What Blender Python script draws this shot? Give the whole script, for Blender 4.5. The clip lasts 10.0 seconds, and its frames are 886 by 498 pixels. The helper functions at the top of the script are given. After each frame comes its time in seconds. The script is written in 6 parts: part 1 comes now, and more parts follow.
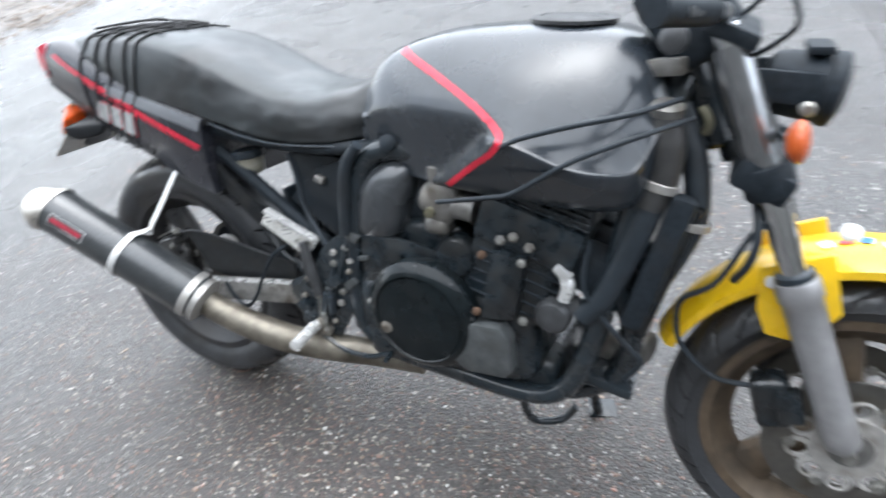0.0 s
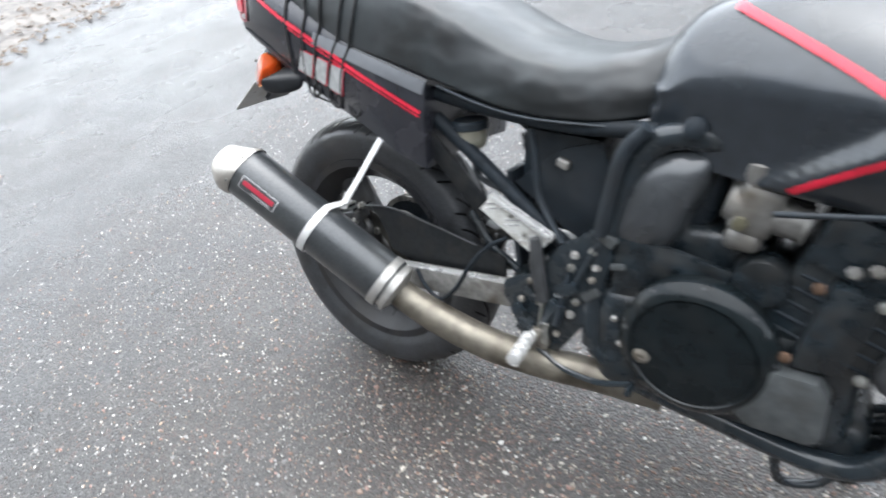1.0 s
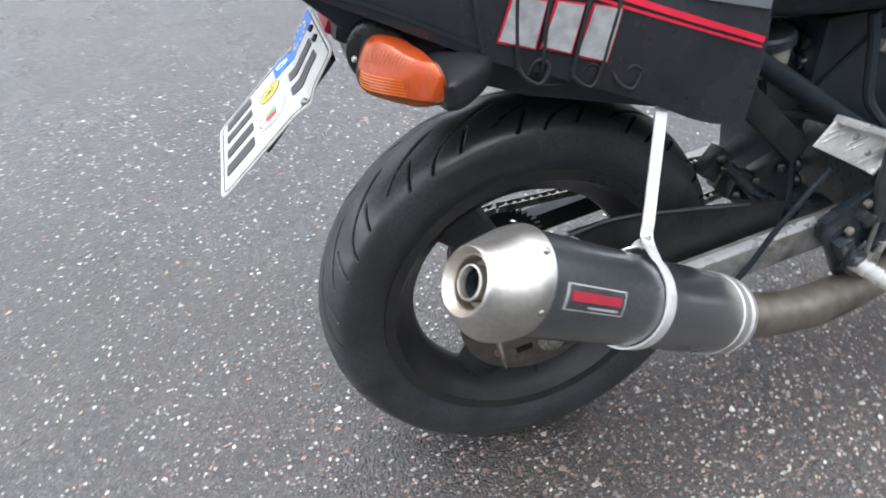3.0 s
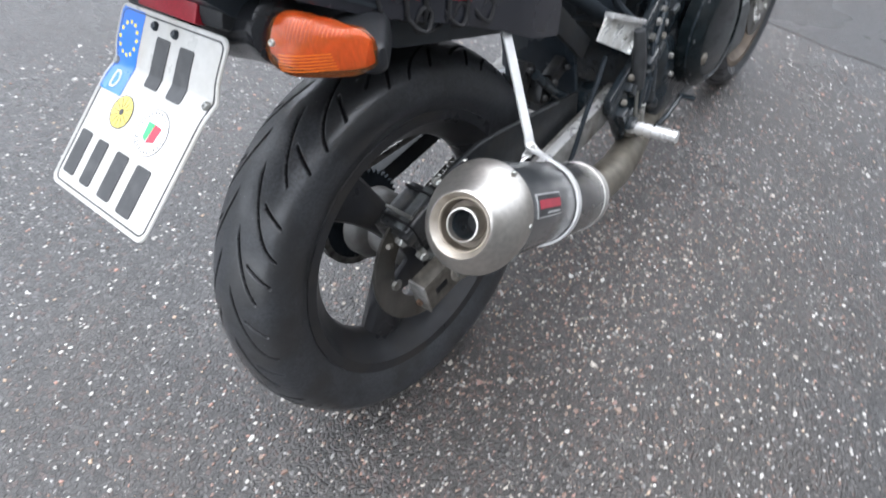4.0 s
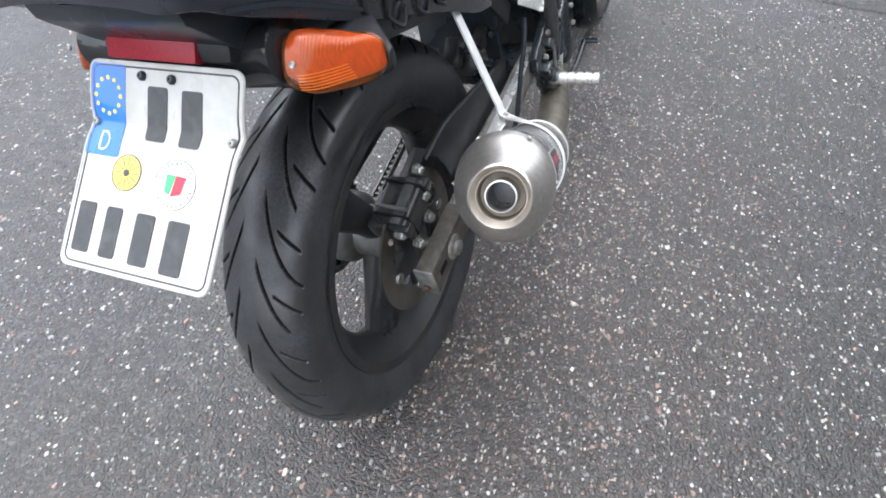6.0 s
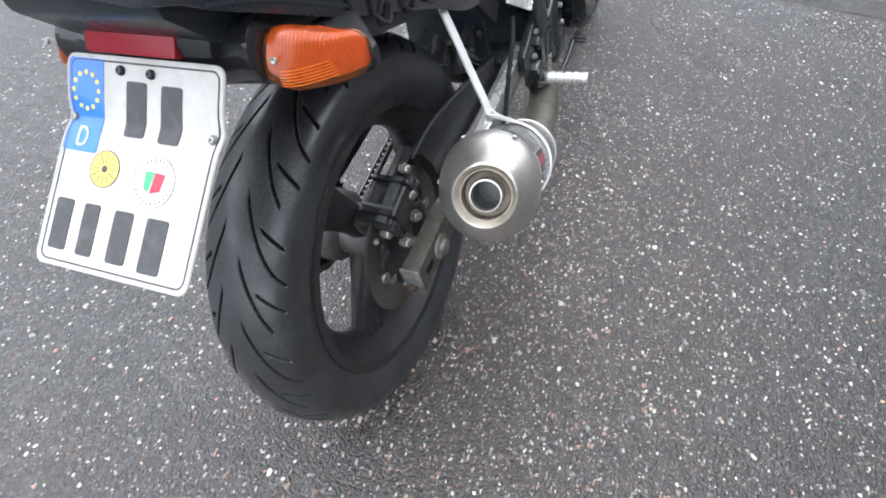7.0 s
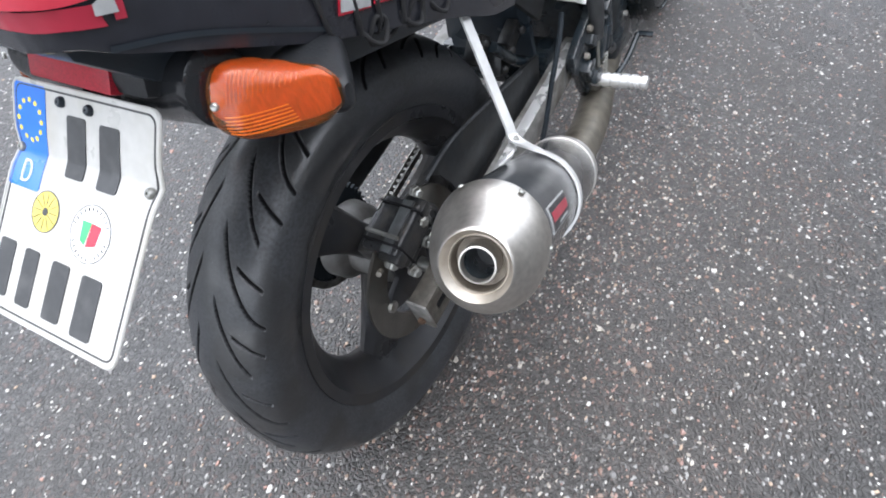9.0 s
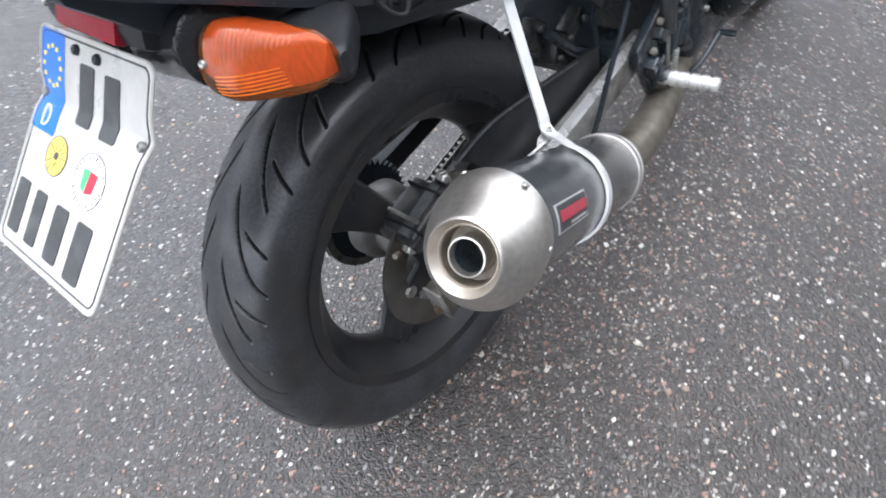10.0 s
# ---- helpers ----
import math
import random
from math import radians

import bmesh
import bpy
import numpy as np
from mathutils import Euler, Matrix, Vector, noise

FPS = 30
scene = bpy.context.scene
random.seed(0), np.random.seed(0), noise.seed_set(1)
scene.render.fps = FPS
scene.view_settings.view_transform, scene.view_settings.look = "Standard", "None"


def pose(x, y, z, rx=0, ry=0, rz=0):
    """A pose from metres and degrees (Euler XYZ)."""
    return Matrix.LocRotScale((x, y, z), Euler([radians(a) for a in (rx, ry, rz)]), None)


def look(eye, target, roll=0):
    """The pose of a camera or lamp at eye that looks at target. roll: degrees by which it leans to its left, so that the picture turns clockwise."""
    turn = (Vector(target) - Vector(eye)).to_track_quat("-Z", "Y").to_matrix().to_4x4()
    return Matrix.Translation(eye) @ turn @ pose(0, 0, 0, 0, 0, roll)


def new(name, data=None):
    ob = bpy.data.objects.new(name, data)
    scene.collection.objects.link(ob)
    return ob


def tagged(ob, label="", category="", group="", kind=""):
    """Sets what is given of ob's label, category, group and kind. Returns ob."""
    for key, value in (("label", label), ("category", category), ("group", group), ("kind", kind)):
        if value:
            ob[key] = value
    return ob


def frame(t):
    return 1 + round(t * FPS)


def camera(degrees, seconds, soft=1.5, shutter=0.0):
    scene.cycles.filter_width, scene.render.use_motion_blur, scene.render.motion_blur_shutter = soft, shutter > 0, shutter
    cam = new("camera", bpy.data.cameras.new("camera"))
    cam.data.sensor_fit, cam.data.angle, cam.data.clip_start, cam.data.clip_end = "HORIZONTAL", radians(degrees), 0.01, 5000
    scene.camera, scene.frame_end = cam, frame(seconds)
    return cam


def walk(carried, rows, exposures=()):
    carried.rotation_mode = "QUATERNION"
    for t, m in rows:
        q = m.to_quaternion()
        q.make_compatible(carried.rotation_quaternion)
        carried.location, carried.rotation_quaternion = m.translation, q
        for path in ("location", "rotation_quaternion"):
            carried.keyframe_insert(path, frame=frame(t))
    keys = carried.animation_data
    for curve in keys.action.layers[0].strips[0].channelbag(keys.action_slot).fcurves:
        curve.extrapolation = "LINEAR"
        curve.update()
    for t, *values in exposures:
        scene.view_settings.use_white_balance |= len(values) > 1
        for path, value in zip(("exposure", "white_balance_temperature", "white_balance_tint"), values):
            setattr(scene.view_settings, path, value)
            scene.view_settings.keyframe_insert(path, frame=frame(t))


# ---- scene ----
cam = camera(74.7, 10.0, soft=1.8, shutter=0.5)
SKY, SUN, CHIPS = 0.145, 0.6, 40000
PATH = [
    (0, (1.208, -0.872, 1.281), (0.485, 0.542, 0.067), -10.3),
    (0.5, (1.124, -0.769, 1.268), (0.141, 0.428, 0.003), -13.2),
    (1, (0.832, -0.822, 1.233), (-0.111, 0.421, -0.018), -10.8),
    (1.5, (0.486, -0.826, 1.194), (-0.125, 0.555, -0.118), -4.8),
    (2, (0.065, -0.722, 1.16), (-0.304, 0.751, -0.143), -2.0),
    (2.2, (-0.069, -0.689, 1.128), (-0.130, 0.808, -0.197), -1.2),
    (3.3, (-0.365, -0.427, 1.108), (0.244, 0.714, -0.418), 0.3),
    (3.5, (-0.421, -0.404, 1.115), (0.427, 0.636, -0.368), 2.5),
    (4, (-0.516, -0.368, 1.107), (0.566, 0.301, -0.436), 7.9),
    (4.5, (-0.523, -0.267, 1.093), (0.561, 0.315, -0.484), 7.0),
    (5, (-0.581, -0.245, 1.125), (0.668, 0.2, -0.373), 5.0),
    (5.5, (-0.611, -0.24, 1.119), (0.62, 0.13, -0.413), 3.9),
    (7, (-0.605, -0.246, 1.111), (0.62, 0.064, -0.439), 6.3),
    (7.5, (-0.596, -0.251, 1.109), (0.637, 0.028, -0.441), 7.1),
    (8, (-0.573, -0.253, 1.11), (0.651, 0.033, -0.446), 7.0),
    (8.5, (-0.499, -0.258, 1.11), (0.625, 0.142, -0.495), 3.6),
    (9, (-0.446, -0.265, 1.098), (0.604, 0.209, -0.536), 2.1),
    (9.5, (-0.413, -0.283, 1.079), (0.543, 0.242, -0.597), 0.6),
    (10, (-0.397, -0.318, 1.075), (0.499, 0.354, -0.581), -1.6),
]
walk(cam, [(t, look(eye, target, roll)) for t, eye, target, roll in PATH], [(0.0, 2.43, 6180, 8), (1.0, 2.46, 6300, 8), (1.5, 2.38, 6320, 8), (2.0, 2.36, 6340, 9), (3.5, 2.13, 6200, 10), (5.0, 2.14, 6210, 10), (8.0, 2.13, 6200, 10), (10.0, 2.18, 6210, 11)])


# ---- sky and sun: an overcast day after rain ----
world = bpy.data.worlds.new("world")
scene.world = world
world.use_nodes = True
wn, wl = world.node_tree.nodes, world.node_tree.links
sky = wn.new("ShaderNodeTexSky")
sky.sky_type, sky.sun_disc = "NISHITA", False
sky.sun_elevation, sky.sun_rotation = radians(78), radians(0)
sky.air_density, sky.dust_density, sky.ozone_density = 1.0, 1.6, 1.0
grey = wn.new("ShaderNodeHueSaturation")
grey.inputs["Saturation"].default_value = 0.22
bg = wn["Background"]
bg.inputs["Strength"].default_value = SKY
wl.new(sky.outputs[0], grey.inputs["Color"])
wl.new(grey.outputs[0], bg.inputs["Color"])
lamp = bpy.data.lights.new("sun", "SUN")
lamp.energy, lamp.angle, lamp.color = SUN, radians(110), (1.0, 0.985, 0.965)
sun = new("sun", lamp)
sun.matrix_world = look((-0.3, 1.6, 9), (0, 0, 0))


# ---- materials ----
def mat(name, color, rough=0.5, metal=0.0, coat=0.0, coat_rough=0.05, var=0.15, scale=40.0, bump=0.0, bump_scale=200.0,
        stain=None, stain_amount=0.0, stain_scale=9.0, rough_var=0.1, trans=0.0, ior=1.5, drops=0.0, spec=0.5, stretch=None, wet=0.0):
    m = bpy.data.materials.new(name)
    m.use_nodes = True
    n, l = m.node_tree.nodes, m.node_tree.links
    p = n["Principled BSDF"]
    tc = n.new("ShaderNodeTexCoord")
    src = tc.outputs["Object"]
    if stretch:
        mp = n.new("ShaderNodeMapping")
        mp.inputs["Scale"].default_value = stretch
        l.new(src, mp.inputs["Vector"])
        src = mp.outputs["Vector"]
    fine = n.new("ShaderNodeTexNoise")
    fine.inputs["Scale"].default_value, fine.inputs["Detail"].default_value = scale, 6
    big = n.new("ShaderNodeTexNoise")
    big.inputs["Scale"].default_value, big.inputs["Detail"].default_value = stain_scale, 5
    l.new(src, fine.inputs["Vector"])
    l.new(tc.outputs["Object"], big.inputs["Vector"])
    ramp = n.new("ShaderNodeMapRange")
    ramp.inputs["From Min"].default_value, ramp.inputs["From Max"].default_value = 0.3, 0.7
    ramp.inputs["To Min"].default_value, ramp.inputs["To Max"].default_value = 1 - var, 1 + var
    l.new(fine.outputs["Fac"], ramp.inputs["Value"])
    mul = n.new("ShaderNodeMix")
    mul.data_type, mul.blend_type = "RGBA", "MULTIPLY"
    mul.inputs["Factor"].default_value = 1.0
    mul.inputs["A"].default_value = (*color, 1)
    l.new(ramp.outputs["Result"], mul.inputs["B"])
    out = mul.outputs["Result"]
    if stain:
        sm = n.new("ShaderNodeMapRange")
        sm.inputs["From Min"].default_value, sm.inputs["From Max"].default_value = 0.48, 0.68
        sm.inputs["To Min"].default_value, sm.inputs["To Max"].default_value = 0.0, stain_amount
        l.new(big.outputs["Fac"], sm.inputs["Value"])
        mix = n.new("ShaderNodeMix")
        mix.data_type = "RGBA"
        mix.inputs["B"].default_value = (*stain, 1)
        l.new(sm.outputs["Result"], mix.inputs["Factor"])
        l.new(out, mix.inputs["A"])
        out = mix.outputs["Result"]
    l.new(out, p.inputs["Base Color"])
    rr = n.new("ShaderNodeMapRange")
    rr.inputs["From Min"].default_value, rr.inputs["From Max"].default_value = 0.3, 0.7
    rr.inputs["To Min"].default_value, rr.inputs["To Max"].default_value = max(0.02, rough - rough_var), min(1, rough + rough_var)
    l.new(big.outputs["Fac"], rr.inputs["Value"])
    l.new(rr.outputs["Result"], p.inputs["Roughness"])
    p.inputs["Metallic"].default_value = metal
    p.inputs["Coat Weight"].default_value, p.inputs["Coat Roughness"].default_value = coat, coat_rough
    p.inputs["Transmission Weight"].default_value, p.inputs["IOR"].default_value = trans, ior
    p.inputs["Specular IOR Level"].default_value = spec
    if wet:
        pt = n.new("ShaderNodeTexNoise")
        pt.inputs["Scale"].default_value, pt.inputs["Detail"].default_value = 7, 6
        l.new(tc.outputs["Object"], pt.inputs["Vector"])
        pm = n.new("ShaderNodeMapRange")
        pm.inputs["From Min"].default_value, pm.inputs["From Max"].default_value = 0.50, 0.60
        pm.inputs["To Min"].default_value, pm.inputs["To Max"].default_value = coat, wet
        l.new(pt.outputs["Fac"], pm.inputs["Value"])
        l.new(pm.outputs["Result"], p.inputs["Coat Weight"])
        soak = n.new("ShaderNodeMapRange")
        soak.inputs["From Min"].default_value, soak.inputs["From Max"].default_value = 0.47, 0.58
        soak.inputs["To Min"].default_value, soak.inputs["To Max"].default_value = 1.0, 0.38
        l.new(pt.outputs["Fac"], soak.inputs["Value"])
        soaked = n.new("ShaderNodeMix")
        soaked.data_type, soaked.blend_type = "RGBA", "MULTIPLY"
        soaked.inputs["Factor"].default_value = 1.0
        l.new(out, soaked.inputs["A"])
        l.new(soak.outputs["Result"], soaked.inputs["B"])
        l.new(soaked.outputs["Result"], p.inputs["Base Color"])
    normal = None
    if bump:
        bn = n.new("ShaderNodeTexNoise")
        bn.inputs["Scale"].default_value, bn.inputs["Detail"].default_value = bump_scale, 4
        l.new(src, bn.inputs["Vector"])
        b = n.new("ShaderNodeBump")
        b.inputs["Strength"].default_value, b.inputs["Distance"].default_value = bump, 0.002
        l.new(bn.outputs["Fac"], b.inputs["Height"])
        normal = b.outputs["Normal"]
    if drops:
        vo = n.new("ShaderNodeTexVoronoi")
        vo.inputs["Scale"].default_value = 260
        l.new(tc.outputs["Object"], vo.inputs["Vector"])
        dr = n.new("ShaderNodeMapRange")
        dr.inputs["From Min"].default_value, dr.inputs["From Max"].default_value = 0.12, 0.42
        dr.inputs["To Min"].default_value, dr.inputs["To Max"].default_value = 1, 0
        l.new(vo.outputs["Distance"], dr.inputs["Value"])
        b2 = n.new("ShaderNodeBump")
        b2.inputs["Strength"].default_value, b2.inputs["Distance"].default_value = drops, 0.0015
        l.new(dr.outputs["Result"], b2.inputs["Height"])
        if normal:
            l.new(normal, b2.inputs["Normal"])
        normal = b2.outputs["Normal"]
    if normal:
        l.new(normal, p.inputs["Normal"])
        if coat:
            l.new(normal, p.inputs["Coat Normal"])
    return m


BLACK_PAINT = mat("black_paint", (0.022, 0.0275, 0.034), 0.26, coat=0.42, coat_rough=0.10, stain=(0.018, 0.021, 0.025), stain_amount=0.3, drops=0.05)
TAIL_PAINT = mat("tail_paint", (0.0196, 0.0211, 0.0269), 0.22, coat=0.4, coat_rough=0.10, stain=(0.040, 0.038, 0.045), stain_amount=0.4, drops=0.06, spec=0.45)
PLASTIC = mat("black_plastic", (0.0207, 0.0277, 0.0352), 0.32, bump=0.12, bump_scale=700, stain=(0.033, 0.034, 0.035), stain_amount=0.4, spec=0.38)
WET_PLASTIC = mat("wet_plastic", (0.012, 0.013, 0.015), 0.2, coat=0.3, coat_rough=0.08, drops=0.12, stain=(0.024, 0.024, 0.025), stain_amount=0.3, spec=0.35)
VINYL = mat("seat_vinyl", (0.0240, 0.0292, 0.0319), 0.5, bump=0.06, bump_scale=420, coat=0.15, coat_rough=0.2, stain=(0.030, 0.031, 0.034), stain_amount=0.4, wet=0.42)
RUBBER = mat("tyre_rubber", (0.032, 0.034, 0.0375), 0.46, var=0.45, scale=260, bump=0.2, bump_scale=500, stain=(0.043, 0.0445, 0.047), stain_amount=0.7, stain_scale=7, rough_var=0.14, coat=0.06, coat_rough=0.07, spec=0.5, wet=1.0)
# darker, rougher copy of the tyre rubber, with the recess shade in its colour
GROOVE_SHADE = mat("groove_shade", (0.010, 0.010, 0.011), 0.75, var=0.4, scale=200, spec=0.15)
HOSE = mat("hose_rubber", (0.0230, 0.0293, 0.0358), 0.42, stain=(0.024, 0.023, 0.022), stain_amount=0.4, spec=0.25)
CORD = mat("elastic_cord", (0.012, 0.012, 0.013), 0.7, bump=0.6, bump_scale=900)
ENGINE = mat("engine_black", (0.0140, 0.0198, 0.0244), 0.30, var=0.5, bump=0.35, bump_scale=220, coat=0.08, coat_rough=0.12, wet=0.8, stain=(0.045, 0.043, 0.040), stain_amount=0.5, stain_scale=30, spec=0.4, rough_var=0.15)
ENGINE_GREY = mat("engine_grey", (0.055, 0.057, 0.060), 0.36, metal=0.15, var=0.3, bump=0.25, bump_scale=350, stain=(0.02, 0.02, 0.02), stain_amount=0.5, spec=0.4)
MATT = mat("matt_black", (0.0151, 0.0201, 0.0255), 0.6, var=0.3, scale=90, spec=0.18, stain=(0.022, 0.022, 0.022), stain_amount=0.4, stain_scale=20)
FRAME = mat("frame_black", (0.0162, 0.0227, 0.0281), 0.24, coat=0.25, stain=(0.034, 0.032, 0.029), stain_amount=0.4, stain_scale=22, spec=0.45)
RIM_DARK = mat("rim_dark", (0.023, 0.0235, 0.0255), 0.34, var=0.2, stain=(0.04, 0.035, 0.029), stain_amount=0.5, stain_scale=14, spec=0.3)
RIM_DUSTY = mat("rim_dusty", (0.105, 0.078, 0.053), 0.5, metal=0.3, var=0.25, stain=(0.04, 0.034, 0.028), stain_amount=0.6, stain_scale=12)
ALU = mat("polished_aluminium", (0.76, 0.76, 0.75), 0.30, metal=0.6, var=0.1, stain=(0.5, 0.49, 0.46), stain_amount=0.4, stain_scale=20)
ALU_PLATE = mat("scratched_aluminium", (0.72, 0.72, 0.69), 0.42, metal=0.25, var=0.25, scale=60, stretch=(1, 1, 14), stain=(0.40, 0.37, 0.32), stain_amount=0.5, stain_scale=25)
ALU_STRAP = mat("strap_aluminium", (0.62, 0.62, 0.61), 0.42, metal=0.35, var=0.15)
ALU_DULL = mat("dull_aluminium", (0.21, 0.205, 0.195), 0.5, metal=0.6, var=0.3, bump=0.15, stain=(0.10, 0.083, 0.06), stain_amount=0.7, stain_scale=16)
BRUSHED = mat("brushed_steel", (0.56, 0.535, 0.495), 0.36, metal=0.95, var=0.10, scale=160, stain=(0.45, 0.41, 0.355), stain_amount=0.35, stain_scale=7, rough_var=0.06)
SOOT = mat("sooty_steel", (0.22, 0.19, 0.155), 0.55, metal=0.7, var=0.3, stain=(0.10, 0.085, 0.07), stain_amount=0.6, stain_scale=30)
PIPE = mat("exhaust_steel", (0.185, 0.168, 0.138), 0.5, metal=0.7, var=0.25, stain=(0.05, 0.04, 0.028), stain_amount=0.8, stain_scale=11)
CAN = mat("can_black", (0.029, 0.0325, 0.0355), 0.38, coat=0.95, coat_rough=0.17, var=0.3, scale=220, stain=(0.068, 0.070, 0.068), stain_amount=0.6, stain_scale=9, bump=0.12, bump_scale=260, drops=0.12)
CHROME = mat("fork_chrome", (0.68, 0.69, 0.70), 0.14, metal=1.0, var=0.08)
FORK_DARK = mat("fork_dark", (0.36, 0.37, 0.385), 0.2, metal=0.9, var=0.12, stain=(0.08, 0.078, 0.075), stain_amount=0.4)
FORK_GREY = mat("fork_grey", (0.30, 0.30, 0.305), 0.38, metal=0.45, var=0.1, stain=(0.18, 0.17, 0.155), stain_amount=0.4)
DISC = mat("brake_steel", (0.17, 0.165, 0.152), 0.4, metal=0.85, var=0.2, stain=(0.095, 0.08, 0.060), stain_amount=0.7, stain_scale=20)
YELLOW = mat("yellow_plastic", (0.80, 0.50, 0.010), 0.33, coat=0.3, var=0.06, stain=(0.5, 0.33, 0.02), stain_amount=0.4)
AMBER = mat("amber_lens", (1.0, 0.43, 0.12), 0.08, var=0.03, trans=0.95, ior=1.3, drops=0.08, coat=0.4)
AMBER_CORE = mat("amber_core", (0.45, 0.085, 0.018), 0.3, var=0.2, scale=420, stretch=(1, 1, 0.1), coat=0.3)
RED_LENS = mat("red_lens", (0.62, 0.045, 0.075), 0.16, var=0.10, coat=1.0, coat_rough=0.1, drops=0.05)
REFLECTOR = mat("red_reflector", (0.27, 0.008, 0.020), 0.35, var=0.35, scale=500, spec=0.35)
RED_TAPE = mat("red_tape", (0.62, 0.014, 0.042), 0.38, var=0.08, coat=0.2)
GREY_TAPE = mat("grey_tape", (0.12, 0.127, 0.138), 0.4, var=0.08)
SILVER = mat("silver_print", (0.36, 0.365, 0.365), 0.45, metal=0.1, var=0.3, scale=60)
WATER = mat("rain_water", (0.95, 0.96, 0.97), 0.03, var=0.0, trans=1.0, ior=1.33, rough_var=0.0)
WHITE_PLATE = mat("plate_white", (0.455, 0.45, 0.428), 0.34, var=0.06, scale=90, coat=0.12, stain=(0.38, 0.365, 0.32), stain_amount=0.6, stain_scale=24)
PLATE_BLACK = mat("plate_black", (0.035, 0.036, 0.038), 0.45, var=0.2, stain=(0.12, 0.12, 0.12), stain_amount=0.3, stain_scale=60)
PLATE_BLUE = mat("plate_blue", (0.02, 0.16, 0.62), 0.3, var=0.06, coat=0.3)
STAR = mat("star_yellow", (0.85, 0.66, 0.08), 0.4)
SEAL_YELLOW = mat("seal_yellow", (0.62, 0.52, 0.11), 0.4, var=0.12)
SEAL_WHITE = mat("seal_white", (0.74, 0.75, 0.74), 0.4, var=0.05)
GREEN = mat("seal_green", (0.06, 0.42, 0.16), 0.4)
BRONZE = mat("dull_brass", (0.12, 0.112, 0.075), 0.4, metal=0.2, var=0.25)
SATIN = mat("satin_cover", (0.0405, 0.0446, 0.0490), 0.28, coat=0.6, coat_rough=0.15, var=0.15, drops=0.06)
AMBER_RIB = mat("amber_rib", (0.80, 0.33, 0.05), 0.25, var=0.2)
DUSTY = mat("dusty_steel", (0.20, 0.185, 0.16), 0.6, metal=0.2, var=0.4, scale=90, bump=0.3, stain=(0.07, 0.055, 0.04), stain_amount=0.8, stain_scale=30)
CALIPER = mat("dirty_caliper", (0.0173, 0.0179, 0.0192), 0.36, var=0.5, scale=120, bump=0.3, stain=(0.055, 0.049, 0.040), stain_amount=0.5, stain_scale=52)
HUB = mat("cast_hub", (0.16, 0.158, 0.152), 0.5, metal=0.4, var=0.25, stain=(0.06, 0.05, 0.04), stain_amount=0.6, stain_scale=16)
SHELL = mat("shell_black", (0.017, 0.0182, 0.0205), 0.34, drops=0.10, spec=0.28, stain=(0.02, 0.02, 0.02), stain_amount=0.3)
NECK = mat("dusty_neck", (0.036, 0.036, 0.036), 0.5, var=0.35, scale=60, bump=0.2, stain=(0.03, 0.028, 0.026), stain_amount=0.6, stain_scale=30)
BORDER = mat("border_red", (0.36, 0.022, 0.045), 0.3, var=0.1, coat=0.4, coat_rough=0.15)
CLAMP = mat("dull_clamp", (0.46, 0.45, 0.43), 0.45, metal=0.7, var=0.25, stain=(0.22, 0.2, 0.17), stain_amount=0.6, stain_scale=40)
ARM = mat("arm_aluminium", (0.22, 0.215, 0.205), 0.5, metal=0.25, var=0.35, scale=60, bump=0.12, stain=(0.07, 0.057, 0.042), stain_amount=0.9, stain_scale=17)
FLANGE = mat("outlet_flange", (0.50, 0.46, 0.405), 0.45, metal=0.9, var=0.25, stain=(0.26, 0.22, 0.17), stain_amount=0.6, stain_scale=40)
DIRT_ARM = mat("dirty_arm", (0.0777, 0.0703, 0.0592), 0.6, metal=0.15, var=0.45, scale=70, bump=0.3, stain=(0.05, 0.04, 0.03), stain_amount=0.8, stain_scale=34)
CASE_GREY = mat("case_grey", (0.072, 0.078, 0.080), 0.42, metal=0.2, var=0.3, bump=0.2, bump_scale=350, stain=(0.04, 0.038, 0.035), stain_amount=0.6, stain_scale=24)
GLOSS_COVER = mat("gloss_cover", (0.0066, 0.0097, 0.0112), 0.14, coat=0.12, coat_rough=0.1, var=0.3, stain=(0.012, 0.0115, 0.011), stain_amount=0.35, stain_scale=20, spec=0.22)
AMBER_FINE = mat("amber_fine", (0.66, 0.16, 0.04), 0.25, var=0.1)
CARRIER = mat("cast_carrier", (0.45, 0.44, 0.42), 0.42, metal=0.5, var=0.2, stain=(0.2, 0.17, 0.13), stain_amount=0.5, stain_scale=30)
RESERVOIR = mat("reservoir_plastic", (0.25, 0.24, 0.195), 0.3, var=0.15, stain=(0.2, 0.18, 0.12), stain_amount=0.5, stain_scale=30)
GUARD = mat("guard_black", (0.0135, 0.0150, 0.0165), 0.5, var=0.3, scale=90, spec=0.2, stain=(0.03, 0.028, 0.025), stain_amount=0.5, stain_scale=26)
CHAIN = mat("chain_steel", (0.24, 0.235, 0.22), 0.35, metal=0.7, var=0.4, scale=120, stain=(0.03, 0.028, 0.025), stain_amount=0.8, stain_scale=60)
RUST = mat("rusty_steel", (0.11, 0.066, 0.042), 0.7, metal=0.3, var=0.35)
GLASS = mat("headlamp_glass", (0.9, 0.92, 0.93), 0.05, trans=0.9, ior=1.45, var=0.02)
BOLT = mat("zinc_bolt", (0.33, 0.33, 0.31), 0.42, metal=0.8, var=0.3, stain=(0.14, 0.12, 0.09), stain_amount=0.6, stain_scale=60)


